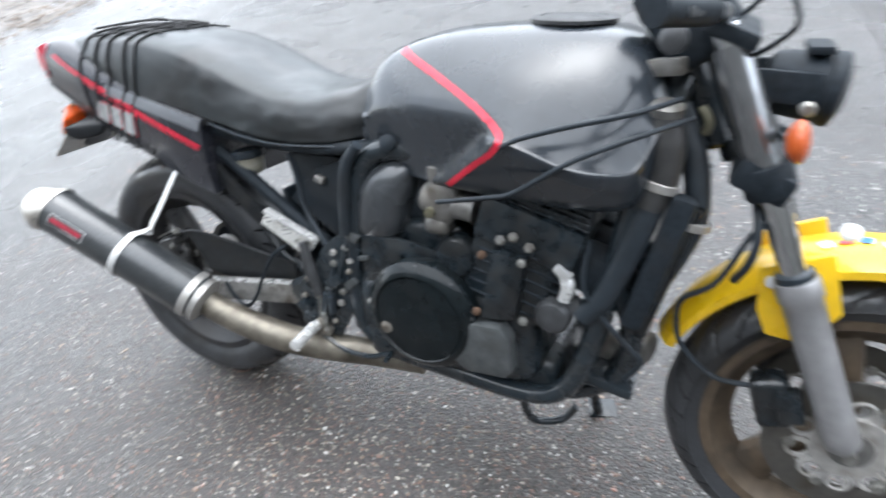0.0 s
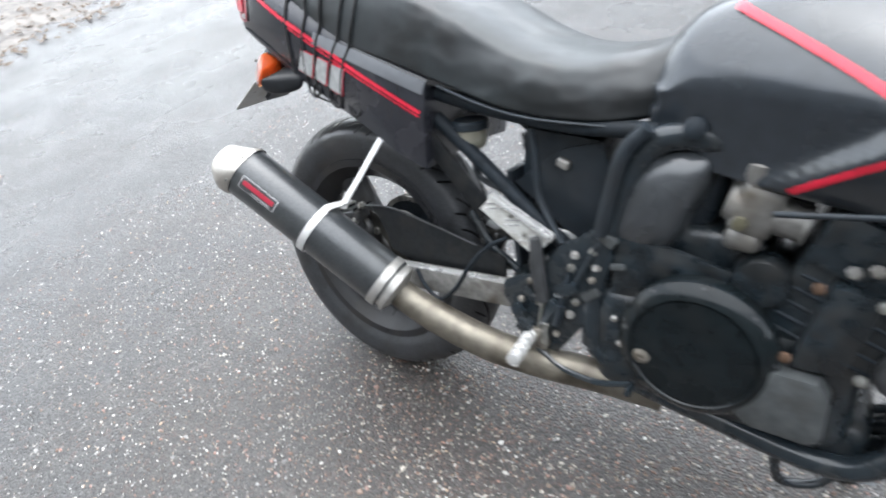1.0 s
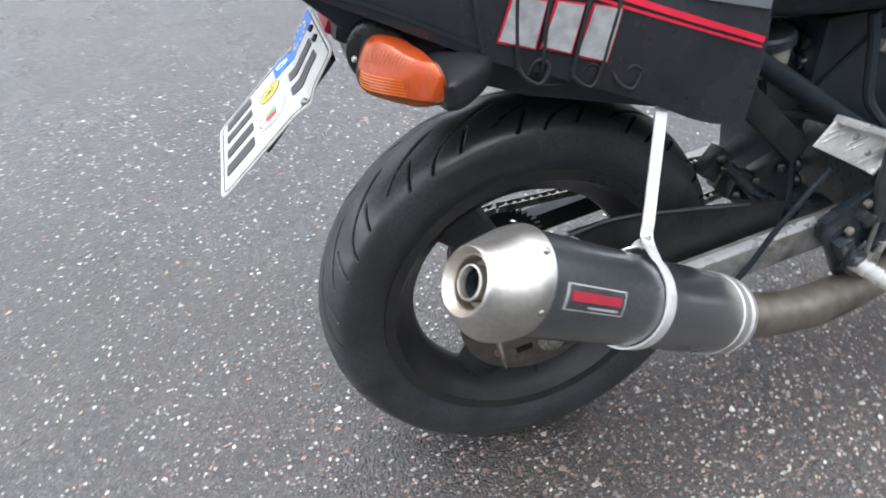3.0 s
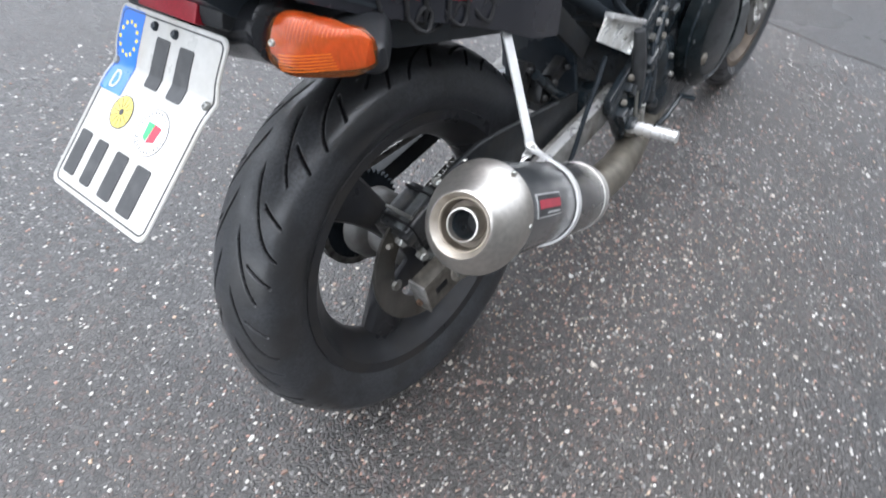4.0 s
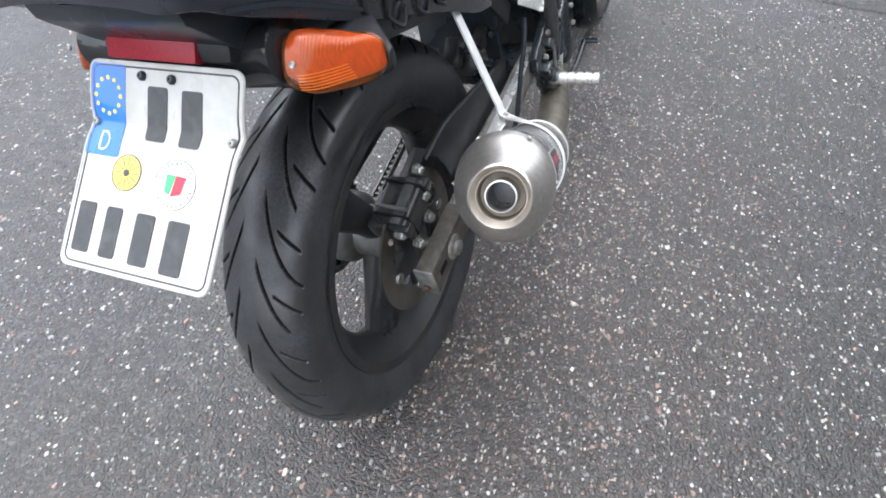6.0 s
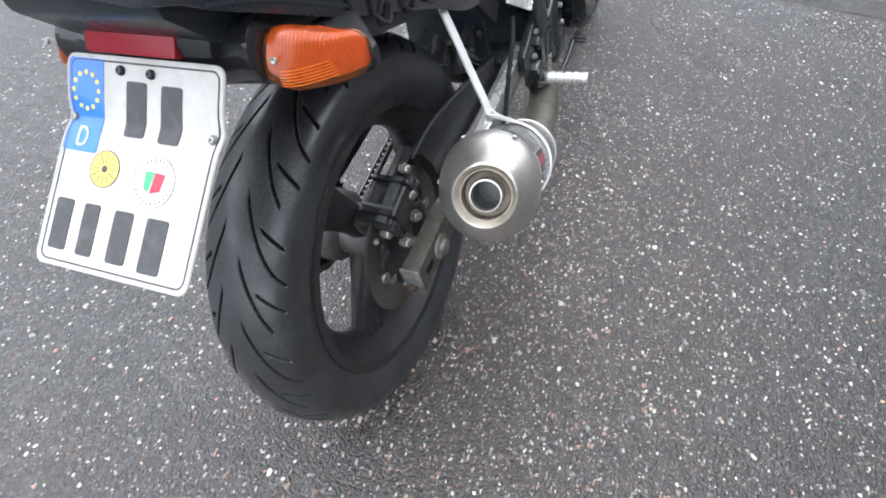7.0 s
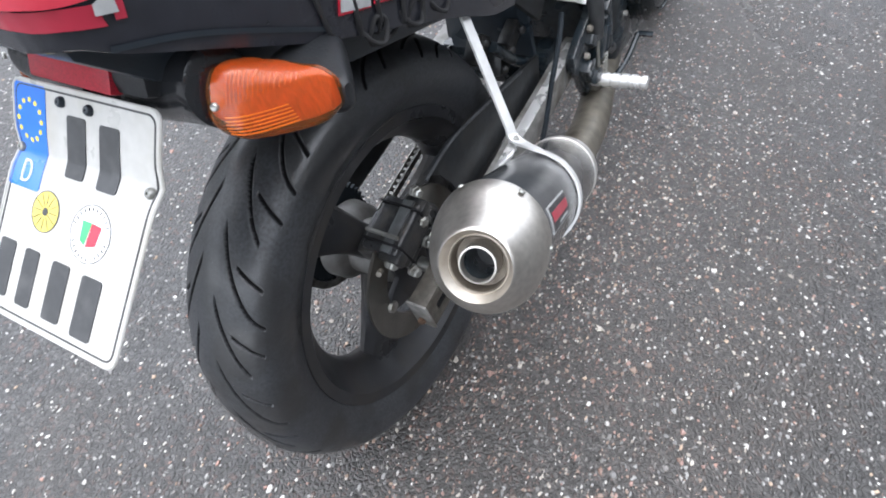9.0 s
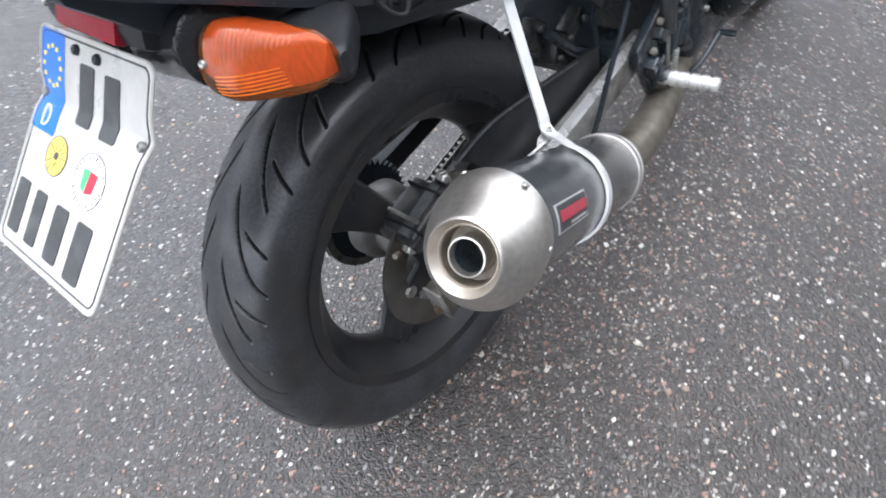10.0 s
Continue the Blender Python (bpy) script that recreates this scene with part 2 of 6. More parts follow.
# ---- mesh helpers ----
def catmull(pts, n):
    """A smooth line of n points through pts."""
    p = np.array(pts, float)
    p = np.vstack([2 * p[0] - p[1], p, 2 * p[-1] - p[-2]])
    out = []
    for s in np.linspace(0, len(pts) - 1, n):
        i = min(int(s), len(pts) - 2)
        t = s - i
        a, b, c, d = p[i:i + 4]
        out.append(0.5 * (2 * b + (c - a) * t + (2 * a - 5 * b + 4 * c - d) * t * t + (3 * b - a - 3 * c + d) * t ** 3))
    return np.array(out)


def grid_bm(rings, closed=True, cap=True):
    """A mesh from rings of equally many points."""
    bm = bmesh.new()
    rows = [[bm.verts.new(Vector(p)) for p in ring] for ring in rings]
    n = len(rows[0])
    for a, b in zip(rows, rows[1:]):
        for i in range(n if closed else n - 1):
            j = (i + 1) % n
            bm.faces.new((a[i], a[j], b[j], b[i]))
    if cap and closed:
        bm.faces.new(rows[0][::-1])
        bm.faces.new(rows[-1])
    bmesh.ops.recalc_face_normals(bm, faces=bm.faces)
    return bm


def frames_along(p):
    """A side and an up for each point of a line, carried along without twist."""
    t = np.gradient(p, axis=0)
    t /= np.linalg.norm(t, axis=1)[:, None] + 1e-12
    a = np.cross(t[0], (0, 0, 1) if abs(t[0][2]) < 0.9 else (1, 0, 0))
    sides = []
    for v in t:
        a = a - v * (a @ v)
        a = a / np.linalg.norm(a)
        sides.append(a)
    s = np.array(sides)
    return t, s, np.cross(t, s)


def tube(pts, r, n=None, seg=12, smooth=True):
    """A round tube along pts; r is one radius or one for each of pts."""
    pts = np.array(pts, float)
    n = n or max(2, len(pts) * 6 if smooth and len(pts) > 2 else len(pts))
    line = catmull(pts, n) if smooth and len(pts) > 2 else pts
    rr = np.full(len(line), r) if np.isscalar(r) else np.interp(np.linspace(0, 1, len(line)), np.linspace(0, 1, len(r)), r)
    _, s, u = frames_along(line)
    a = np.linspace(0, 2 * np.pi, seg, endpoint=False)
    return grid_bm([c + q * (np.cos(a)[:, None] * si + np.sin(a)[:, None] * ui) for c, q, si, ui in zip(line, rr, s, u)])


def band(pts, width, thick, normals=None, n=None):
    """A flat bar along pts; normals give its thin direction."""
    pts = np.array(pts, float)
    n = n or len(pts) * 6
    line = catmull(pts, n)
    t, s, u = frames_along(line)
    if normals is not None:
        nm = catmull(normals, n)
        u = nm - t * (nm * t).sum(1)[:, None]
        u /= np.linalg.norm(u, axis=1)[:, None]
        s = np.cross(t, u)
    w, h = width / 2, thick / 2
    return grid_bm([[c + w * si + h * ui, c - w * si + h * ui, c - w * si - h * ui, c + w * si - h * ui] for c, si, ui in zip(line, s, u)])


def lathe(profile, centre, axis, seg=48, close=False, cap=True):
    """Turns (radius, along) pairs about an axis through centre."""
    c, ax = np.array(centre, float), np.array(axis, float)
    ax /= np.linalg.norm(ax)
    s = np.cross(ax, (0, 0, 1) if abs(ax[2]) < 0.9 else (1, 0, 0))
    s /= np.linalg.norm(s)
    u = np.cross(ax, s)
    a = np.linspace(0, 2 * np.pi, seg, endpoint=False)
    rings = [c + ax * h + max(r, 1e-4) * (np.cos(a)[:, None] * s + np.sin(a)[:, None] * u) for r, h in profile]
    if close:
        rings.append(rings[0])
    bm = grid_bm(rings, cap=cap and not close)
    if close:
        bmesh.ops.remove_doubles(bm, verts=bm.verts, dist=1e-6)
        bmesh.ops.recalc_face_normals(bm, faces=bm.faces)
    return bm


def box(centre, size, m=None, bevel=0.004, seg=2, taper=None):
    """A box with rounded edges, turned by the 3x3 matrix m."""
    bm = bmesh.new()
    bmesh.ops.create_cube(bm, size=1)
    for v in bm.verts:
        k = 1.0
        if taper and v.co.z > 0:
            k = taper
        v.co = Vector((v.co.x * size[0] * k, v.co.y * size[1] * k, v.co.z * size[2]))
    if bevel:
        bmesh.ops.bevel(bm, geom=list(bm.edges), offset=bevel, segments=seg, profile=0.6, affect="EDGES")
    bm.transform(Matrix.Translation(Vector(centre)) @ (m.to_4x4() if m else Matrix()))
    return bm


def slab(outline, y0, y1, bevel=0.003):
    """A plate with an outline in (x, z), from y0 to y1."""
    bm = bmesh.new()
    f = bm.faces.new([bm.verts.new((x, y0, z)) for x, z in outline])
    r = bmesh.ops.extrude_face_region(bm, geom=[f])
    for v in r["geom"]:
        if isinstance(v, bmesh.types.BMVert):
            v.co.y = y1
    bmesh.ops.recalc_face_normals(bm, faces=bm.faces)
    if bevel:
        bmesh.ops.bevel(bm, geom=list(bm.edges), offset=bevel, segments=2, profile=0.6, affect="EDGES")
    return bm


def joined(*bms):
    """One bmesh out of several."""
    out = bms[0]
    for b in bms[1:]:
        me = bpy.data.meshes.new("tmp")
        b.to_mesh(me)
        out.from_mesh(me)
        bpy.data.meshes.remove(me)
        b.free()
    return out


def part(name, bm, material, parent, label="", sharp=38):
    """Links a bmesh as one mesh under a thing or a part."""
    for f in bm.faces:
        f.smooth = True
    for e in bm.edges:
        if len(e.link_faces) == 2 and e.calc_face_angle(0) > radians(sharp):
            e.smooth = False
    me = bpy.data.meshes.new(name)
    bm.to_mesh(me)
    bm.free()
    me.materials.append(material)
    ob = new(name, me)
    ob.parent = parent
    return tagged(ob, label) if label else ob


def bvh_of(*bms):
    from mathutils.bvhtree import BVHTree
    verts, faces = [], []
    for bm in bms:
        k = len(verts)
        bm.verts.ensure_lookup_table()
        verts += [v.co.copy() for v in bm.verts]
        faces += [[k + v.index for v in f.verts] for f in bm.faces]
    return BVHTree.FromPolygons(verts, faces)


def on_side(tree, x, z, side=-1, lift=0.0015):
    """The point of a surface met from the right (-1) or left (1) at x, z."""
    hit = tree.ray_cast(Vector((x, side * 1.0, z)), Vector((0, -side, 0)))
    return None if hit[0] is None else hit[0] + Vector((0, side * lift, 0)) + hit[1] * (lift if hit[1].y * side > 0 else -lift)


def stripe(tree, pts, width, side=-1, n=60, lift=0.0015, round_ends=False):
    """A painted line on a side, through (x, z) points."""
    line = catmull(pts, n) if len(pts) > 2 else np.linspace(pts[0], pts[1], n)
    t = np.gradient(line, axis=0)
    t /= np.linalg.norm(t, axis=1)[:, None]
    q = np.stack([-t[:, 1], t[:, 0]], 1) * width / 2
    bm = bmesh.new()
    last = None
    for c, w in zip(line, q):
        a, m, b = (on_side(tree, *(c + k * w), side, lift) for k in (-1, 0, 1))
        if a is None or b is None or m is None:
            last = None
            continue
        row = [bm.verts.new(a), bm.verts.new(m), bm.verts.new(b)]
        if last:
            bm.faces.new((last[0], last[1], row[1], row[0]))
            bm.faces.new((last[1], last[2], row[2], row[1]))
        last = row
    return bm


def quad(tree, a, b, c, d, side=-1, lift=0.0015, n=14, m=6):
    """A four-cornered shape, laid on a side."""
    rows = []
    for i in range(m + 1):
        p, q = np.array(a) + (np.array(d) - a) * i / m, np.array(b) + (np.array(c) - b) * i / m
        rows.append([on_side(tree, *(p + (q - p) * j / n), side, lift) for j in range(n + 1)])
    bm = bmesh.new()
    vs = [[None if p is None else bm.verts.new(p) for p in r] for r in rows]
    for r0, r1 in zip(vs, vs[1:]):
        for k in range(n):
            f = (r0[k], r0[k + 1], r1[k + 1], r1[k])
            if None not in f:
                bm.faces.new(f)
    return bm


def rot(x=0, y=0, z=0):
    return Euler((radians(x), radians(y), radians(z))).to_matrix()


# ---- ground: wet asphalt with light stone chips ----
def asphalt(name, base, light, chip_scale, chip_amount, coat, grain_scale, grit=False):
    m = bpy.data.materials.new(name)
    m.use_nodes = True
    n, l = m.node_tree.nodes, m.node_tree.links
    p = n["Principled BSDF"]
    tc = n.new("ShaderNodeTexCoord")
    obj = tc.outputs["Object"]

    def noise_tex(scale, detail=5):
        t = n.new("ShaderNodeTexNoise")
        t.inputs["Scale"].default_value, t.inputs["Detail"].default_value = scale, detail
        l.new(obj, t.inputs["Vector"])
        return t.outputs["Fac"]

    def mapped(v, a, b, c, d):
        r = n.new("ShaderNodeMapRange")
        for key, val in zip(("From Min", "From Max", "To Min", "To Max"), (a, b, c, d)):
            r.inputs[key].default_value = val
        l.new(v, r.inputs["Value"])
        return r.outputs["Result"]

    def mixed(f, a, b):
        x = n.new("ShaderNodeMix")
        x.data_type = "RGBA"
        for key, val in (("Factor", f), ("A", a), ("B", b)):
            if isinstance(val, tuple):
                x.inputs[key].default_value = (*val, 1)
            else:
                l.new(val, x.inputs[key])
        return x.outputs["Result"]

    def cells_tex(scale, feature="F1"):
        t = n.new("ShaderNodeTexVoronoi")
        t.feature = feature
        t.inputs["Scale"].default_value = scale
        l.new(warped.outputs["Vector"], t.inputs["Vector"])
        return t

    wob = n.new("ShaderNodeTexNoise")
    wob.inputs["Scale"].default_value = 260
    l.new(obj, wob.inputs["Vector"])
    warped = n.new("ShaderNodeVectorMath")
    warped.operation = "MULTIPLY_ADD"
    warped.inputs[1].default_value = (0.004, 0.004, 0.0)
    l.new(wob.outputs["Color"], warped.inputs[0])
    l.new(obj, warped.inputs[2])
    cells = cells_tex(chip_scale)
    grain = cells_tex(grain_scale)
    gaps = cells_tex(grain_scale, "DISTANCE_TO_EDGE")
    sep = n.new("ShaderNodeSeparateColor")
    l.new(cells.outputs["Color"], sep.inputs["Color"])
    gsep = n.new("ShaderNodeSeparateColor")
    l.new(grain.outputs["Color"], gsep.inputs["Color"])
    dark = tuple(c * 0.28 for c in base)
    reddish = n.new("ShaderNodeMath")
    reddish.operation = "ADD"
    l.new(gsep.outputs["Green"], reddish.inputs[0])
    l.new(mapped(noise_tex(1.6, 3), 0.38, 0.66, -0.10, 0.16), reddish.inputs[1])
    col = mixed(mapped(gsep.outputs["Red"], 0.1, 1, 0, 1), dark, tuple(c * 2.15 for c in base))
    warm = tuple(c * k for c, k in zip(base, (2.5, 1.45, 1.2)))
    col = mixed(mapped(reddish.outputs[0], 0.88, 0.90, 0, 0.75), col, warm)
    col = mixed(mapped(gsep.outputs["Blue"], 0.90, 0.92, 0, 0.8), col, tuple(c * 2.6 for c in base))
    col = mixed(mapped(gaps.outputs["Distance"], 0.02, 0.13, 0.45, 0), col, tuple(c * 0.3 for c in base))
    lump = mapped(noise_tex(70, 3), 0.34, 0.66, 0.0, 0.55)
    col = mixed(lump, col, tuple(c * 0.5 for c in base))
    pits = mapped(noise_tex(grain_scale * 1.3, 2), 0.54, 0.60, 0, 0.92)
    col = mixed(pits, col, tuple(c * 0.15 for c in base))
    chip = n.new("ShaderNodeMath")
    chip.operation = "MULTIPLY"
    l.new(mapped(sep.outputs["Red"], 1 - chip_amount, 1 - chip_amount + 0.01, 0, 1), chip.inputs[0])
    l.new(mapped(cells.outputs["Distance"], 0.30, 0.38, 1, 0), chip.inputs[1])
    col = mixed(chip.outputs[0], col, light)
    soft = mapped(noise_tex(0.9, 4), 0.42, 0.66, 0.0, 0.5)
    col = mixed(soft, col, tuple(c * k for c, k in zip(base, (0.72, 0.60, 0.48))))
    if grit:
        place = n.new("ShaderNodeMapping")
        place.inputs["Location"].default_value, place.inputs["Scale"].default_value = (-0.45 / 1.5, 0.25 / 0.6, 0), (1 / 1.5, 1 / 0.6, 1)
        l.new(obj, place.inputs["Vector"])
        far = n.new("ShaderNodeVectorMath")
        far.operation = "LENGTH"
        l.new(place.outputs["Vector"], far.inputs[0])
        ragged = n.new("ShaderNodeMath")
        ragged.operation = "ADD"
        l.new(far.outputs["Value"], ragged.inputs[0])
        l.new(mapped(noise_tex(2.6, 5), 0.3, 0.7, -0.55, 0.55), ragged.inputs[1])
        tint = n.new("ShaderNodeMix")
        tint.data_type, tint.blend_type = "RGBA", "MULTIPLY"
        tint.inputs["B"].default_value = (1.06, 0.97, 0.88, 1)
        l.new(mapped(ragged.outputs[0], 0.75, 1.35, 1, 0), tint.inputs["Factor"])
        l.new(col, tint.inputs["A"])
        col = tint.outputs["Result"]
    l.new(col, p.inputs["Base Color"])
    l.new(mapped(noise_tex(3.0), 0.35, 0.65, 0.42, 0.68), p.inputs["Roughness"])
    p.inputs["Coat Weight"].default_value = coat
    l.new(mapped(noise_tex(2.1), 0.35, 0.65, 0.2, 0.42), p.inputs["Coat Roughness"])
    b = n.new("ShaderNodeBump")
    b.inputs["Strength"].default_value, b.inputs["Distance"].default_value = 1.0, 0.008
    hgt = n.new("ShaderNodeMath")
    hgt.operation = "ADD"
    l.new(mapped(gaps.outputs["Distance"], 0, 0.25, 0, 0.45), hgt.inputs[0])
    l.new(noise_tex(140, 3), hgt.inputs[1])
    l.new(hgt.outputs[0], b.inputs["Height"])
    l.new(b.outputs["Normal"], p.inputs["Normal"])
    b2 = n.new("ShaderNodeBump")
    b2.inputs["Strength"].default_value, b2.inputs["Distance"].default_value = 0.5, 0.004
    l.new(hgt.outputs[0], b2.inputs["Height"])
    l.new(b2.outputs["Normal"], p.inputs["Coat Normal"])
    return m


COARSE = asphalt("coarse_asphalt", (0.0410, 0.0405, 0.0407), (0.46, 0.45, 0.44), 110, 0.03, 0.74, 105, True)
FINE = asphalt("fine_asphalt", (0.070, 0.070, 0.072), (0.25, 0.25, 0.25), 160, 0.03, 0.8, 300)
SOIL = mat("wet_soil", (0.11, 0.097, 0.085), 0.6, var=0.6, scale=14, bump=1.0, bump_scale=30, stain=(0.24, 0.22, 0.2), stain_amount=0.8, stain_scale=2.2)
LEAF = mat("wet_leaf", (0.10, 0.068, 0.042), 0.5, var=0.5)


PALE = ((0.0, (0.15, 0.146, 0.142)), (0.30, (0.26, 0.255, 0.245)), (0.56, (0.40, 0.385, 0.36)), (0.71, (0.48, 0.46, 0.43)), (0.80, (0.58, 0.565, 0.535)), (0.86, (0.33, 0.19, 0.15)), (0.91, (0.40, 0.30, 0.22)), (0.96, (0.17, 0.115, 0.085)))
REDDISH = ((0.0, (0.10, 0.076, 0.064)), (0.18, (0.17, 0.105, 0.08)), (0.36, (0.15, 0.14, 0.132)), (0.52, (0.22, 0.157, 0.122)), (0.66, (0.28, 0.25, 0.215)), (0.80, (0.26, 0.163, 0.136)), (0.92, (0.44, 0.40, 0.345)))


def chip_material(name, shades):
    m = mat(name, (0.5, 0.5, 0.5), 0.42, var=0.2, scale=300, coat=0.2)
    n, l = m.node_tree.nodes, m.node_tree.links
    geo = n.new("ShaderNodeNewGeometry")
    ramp = n.new("ShaderNodeValToRGB")
    ramp.color_ramp.interpolation = "CONSTANT"
    e = ramp.color_ramp.elements
    e[0].color = (*shades[0][1], 1)
    e[1].position, e[1].color = shades[1][0], (*shades[1][1], 1)
    for pos, c in shades[2:]:
        x = e.new(pos)
        x.color = (*c, 1)
    l.new(geo.outputs["Random Per Island"], ramp.inputs["Fac"])
    l.new(ramp.outputs["Color"], n["Principled BSDF"].inputs["Base Color"])
    return m


def sheet(name, xs, ys, height, material, label, category):
    bm = grid_bm([[(x, y, height(x, y)) for x in xs] for y in ys], closed=False, cap=False)
    for f in bm.faces:
        f.smooth = True
        if f.normal.z < 0:
            f.normal_flip()
    me = bpy.data.meshes.new(name)
    bm.to_mesh(me)
    bm.free()
    me.materials.append(material)
    return tagged(new(name, me), label, category, kind="structure")


def spread(a, b, near, k):
    """Steps that are close together near the middle and wide apart far out."""
    inner = list(np.linspace(a, b, near))
    return [a - d for d in k[::-1]] + inner + [b + d for d in k]


JOINT = 2.06
FAR = [2, 6, 20, 60, 200, 800]


def flat(x, y):
    return 0.0


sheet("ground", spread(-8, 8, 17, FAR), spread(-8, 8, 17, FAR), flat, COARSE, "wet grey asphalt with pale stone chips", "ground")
# the newer, finer surface ahead of the machine, a few millimetres higher
bm = bmesh.new()
rng = random.Random(4)
edge = [(JOINT + 0.012 * math.sin(3.1 * y) + rng.uniform(-0.006, 0.006), y) for y in np.arange(-14, 14.01, 0.08)]
low = [bm.verts.new((x - 0.006, y, 0.0)) for x, y in edge]
top = [bm.verts.new((x, y, 0.006)) for x, y in edge]
out = [bm.verts.new((30, y, 0.006)) for x, y in edge]
for a, b in zip(range(len(edge) - 1), range(1, len(edge))):
    bm.faces.new((low[a], top[a], top[b], low[b]))
    bm.faces.new((top[a], out[a], out[b], top[b]))
bmesh.ops.recalc_face_normals(bm, faces=bm.faces)
road = part("road_patch", bm, FINE, None)
tagged(road, "smoother dark asphalt beyond a straight joint", "road", kind="structure")


def chips(name, label, count, seed, material, heap=False):
    """Chips set into the asphalt, densest near the machine."""
    r = np.random.RandomState(seed)
    verts, faces = [], []
    a = np.linspace(0, 2 * np.pi, 6, endpoint=False)
    for i in range(count):
        if heap:
            x, y = 0.40 + r.normal(0, 0.62), -0.22 + r.normal(0, 0.30)
            if x > 2.04:
                continue
        elif i < count * 0.72:
            x, y = r.uniform(-1.5, 2.04), r.uniform(-1.6, 1.5)
        else:
            x, y = r.uniform(-4.4, 2.04), r.uniform(-2.2, 4.5)
        size = 0.0015 + 0.0048 * r.rand() ** 1.8 + (0.0028 if r.rand() < 0.05 else 0)
        ring = size * (0.4 + 0.95 * r.rand(6))
        ang, squash, h = a + r.uniform(0, 6), r.uniform(0.45, 1), 0.0005 + 0.25 * size
        px, py = ring * np.cos(ang), ring * np.sin(ang) * squash
        k = len(verts)
        verts += [(x + u, y + v, -0.0006) for u, v in zip(px, py)] + [(x + 0.62 * u, y + 0.62 * v, h) for u, v in zip(px, py)]
        faces += [(k + j, k + (j + 1) % 6, k + 6 + (j + 1) % 6, k + 6 + j) for j in range(6)] + [tuple(range(k + 6, k + 12))]
    me = bpy.data.meshes.new(name)
    me.from_pydata(verts, [], faces)
    me.materials.append(material)
    return tagged(new(name, me), label, "stone", kind="stuff")


chips("stone_chips", "pale stone chips set in wet asphalt", CHIPS, 3, chip_material("stone_chip", PALE))
chips("reddish_grit", "reddish brown grit around the motorcycle", 11000, 9, chip_material("reddish_chip", REDDISH), True)

# added unseen walls that block low sky, behind the camera and beyond the machine
SKY_BLOCKER = mat("sky_blocker", (0.11, 0.11, 0.105), 0.8, var=0.4, scale=3, stain=(0.10, 0.095, 0.085), stain_amount=0.5, stain_scale=0.7)
for nm, c, size in (("wall_south", (-1.0, -6.0, 3.0), (26, 0.4, 6.02)), ("wall_north", (-1.0, 16.0, 1.5), (26, 0.4, 3.02)), ("wall_east", (12.0, 5.0, 1.5), (0.4, 21.6, 3.02))):
    tagged(part(nm, box(c, size, None, 0.01), SKY_BLOCKER, None), "added unseen wall blocking the low sky", "wall", kind="structure")

# the muddy verge far behind the machine
def bank(x, y):
    return 0.012 + max(0, -4.9 - 0.22 * (y - 1.3) - x) * 0.05 + 0.05 * noise.fractal(Vector((x * 1.4, y * 1.4, 0.3)), 1.0, 2.0, 4)


bm = grid_bm([[(-4.75 - 0.24 * (y - 1.3) - d + 0.12 * noise.noise(Vector((y * 1.7, 2, 0))), y, (bank(-4.75 - 0.24 * (y - 1.3) - d, y) if d else -0.004)) for d in (0, 0.05, 0.2, 0.4, 0.6, 0.9, 1.2, 1.6, 2, 2.5, 3.2, 4, 5, 7, 10)] for y in np.arange(-6, 12, 0.15)], closed=False, cap=False)
bmesh.ops.recalc_face_normals(bm, faces=bm.faces)
tagged(part("verge", bm, SOIL, None), "muddy verge strewn with leaves and grit", "verge", kind="structure")
r = np.random.RandomState(8)
verts, faces = [], []
for i in range(1500):
    y = r.uniform(-1, 8)
    d = abs(r.normal(0, 1.1)) - 0.25
    x = -4.75 - 0.24 * (y - 1.3) - d
    z = (bank(x, y) if d > 0.05 else 0.002) + 0.012
    s, t = r.uniform(0.015, 0.05), r.uniform(0, 6.28)
    u, v = np.array((math.cos(t), math.sin(t), r.uniform(-0.3, 0.3))) * s, np.array((-math.sin(t), math.cos(t), r.uniform(-0.3, 0.3))) * s * 0.5
    c, k = np.array((x, y, z)), len(verts)
    verts += [tuple(c - u), tuple(c - 0.2 * u + v), tuple(c + u), tuple(c - 0.2 * u - v), tuple(c + (0, 0, 0.25 * s))]
    faces += [(k, k + 1, k + 4), (k + 1, k + 2, k + 4), (k + 2, k + 3, k + 4), (k + 3, k, k + 4)]
me = bpy.data.meshes.new("fallen_leaves")
me.from_pydata(verts, [], faces)
me.materials.append(LEAF)
tagged(new("fallen_leaves", me), "brown wet leaves scattered along the verge", "leaves", kind="stuff")


# ---- the motorcycle: x forward, y to its left, z up, leaning on its side stand ----
bike = new("motorcycle")
bike.matrix_world = Matrix.Translation((-0.0016, -0.0286, 0.0022)) @ pose(0, 0, 0, -13.3, 0, -4.0)
tagged(bike, "black unfaired motorcycle with red stripes, wet, leaning on its stand", "motorcycle")


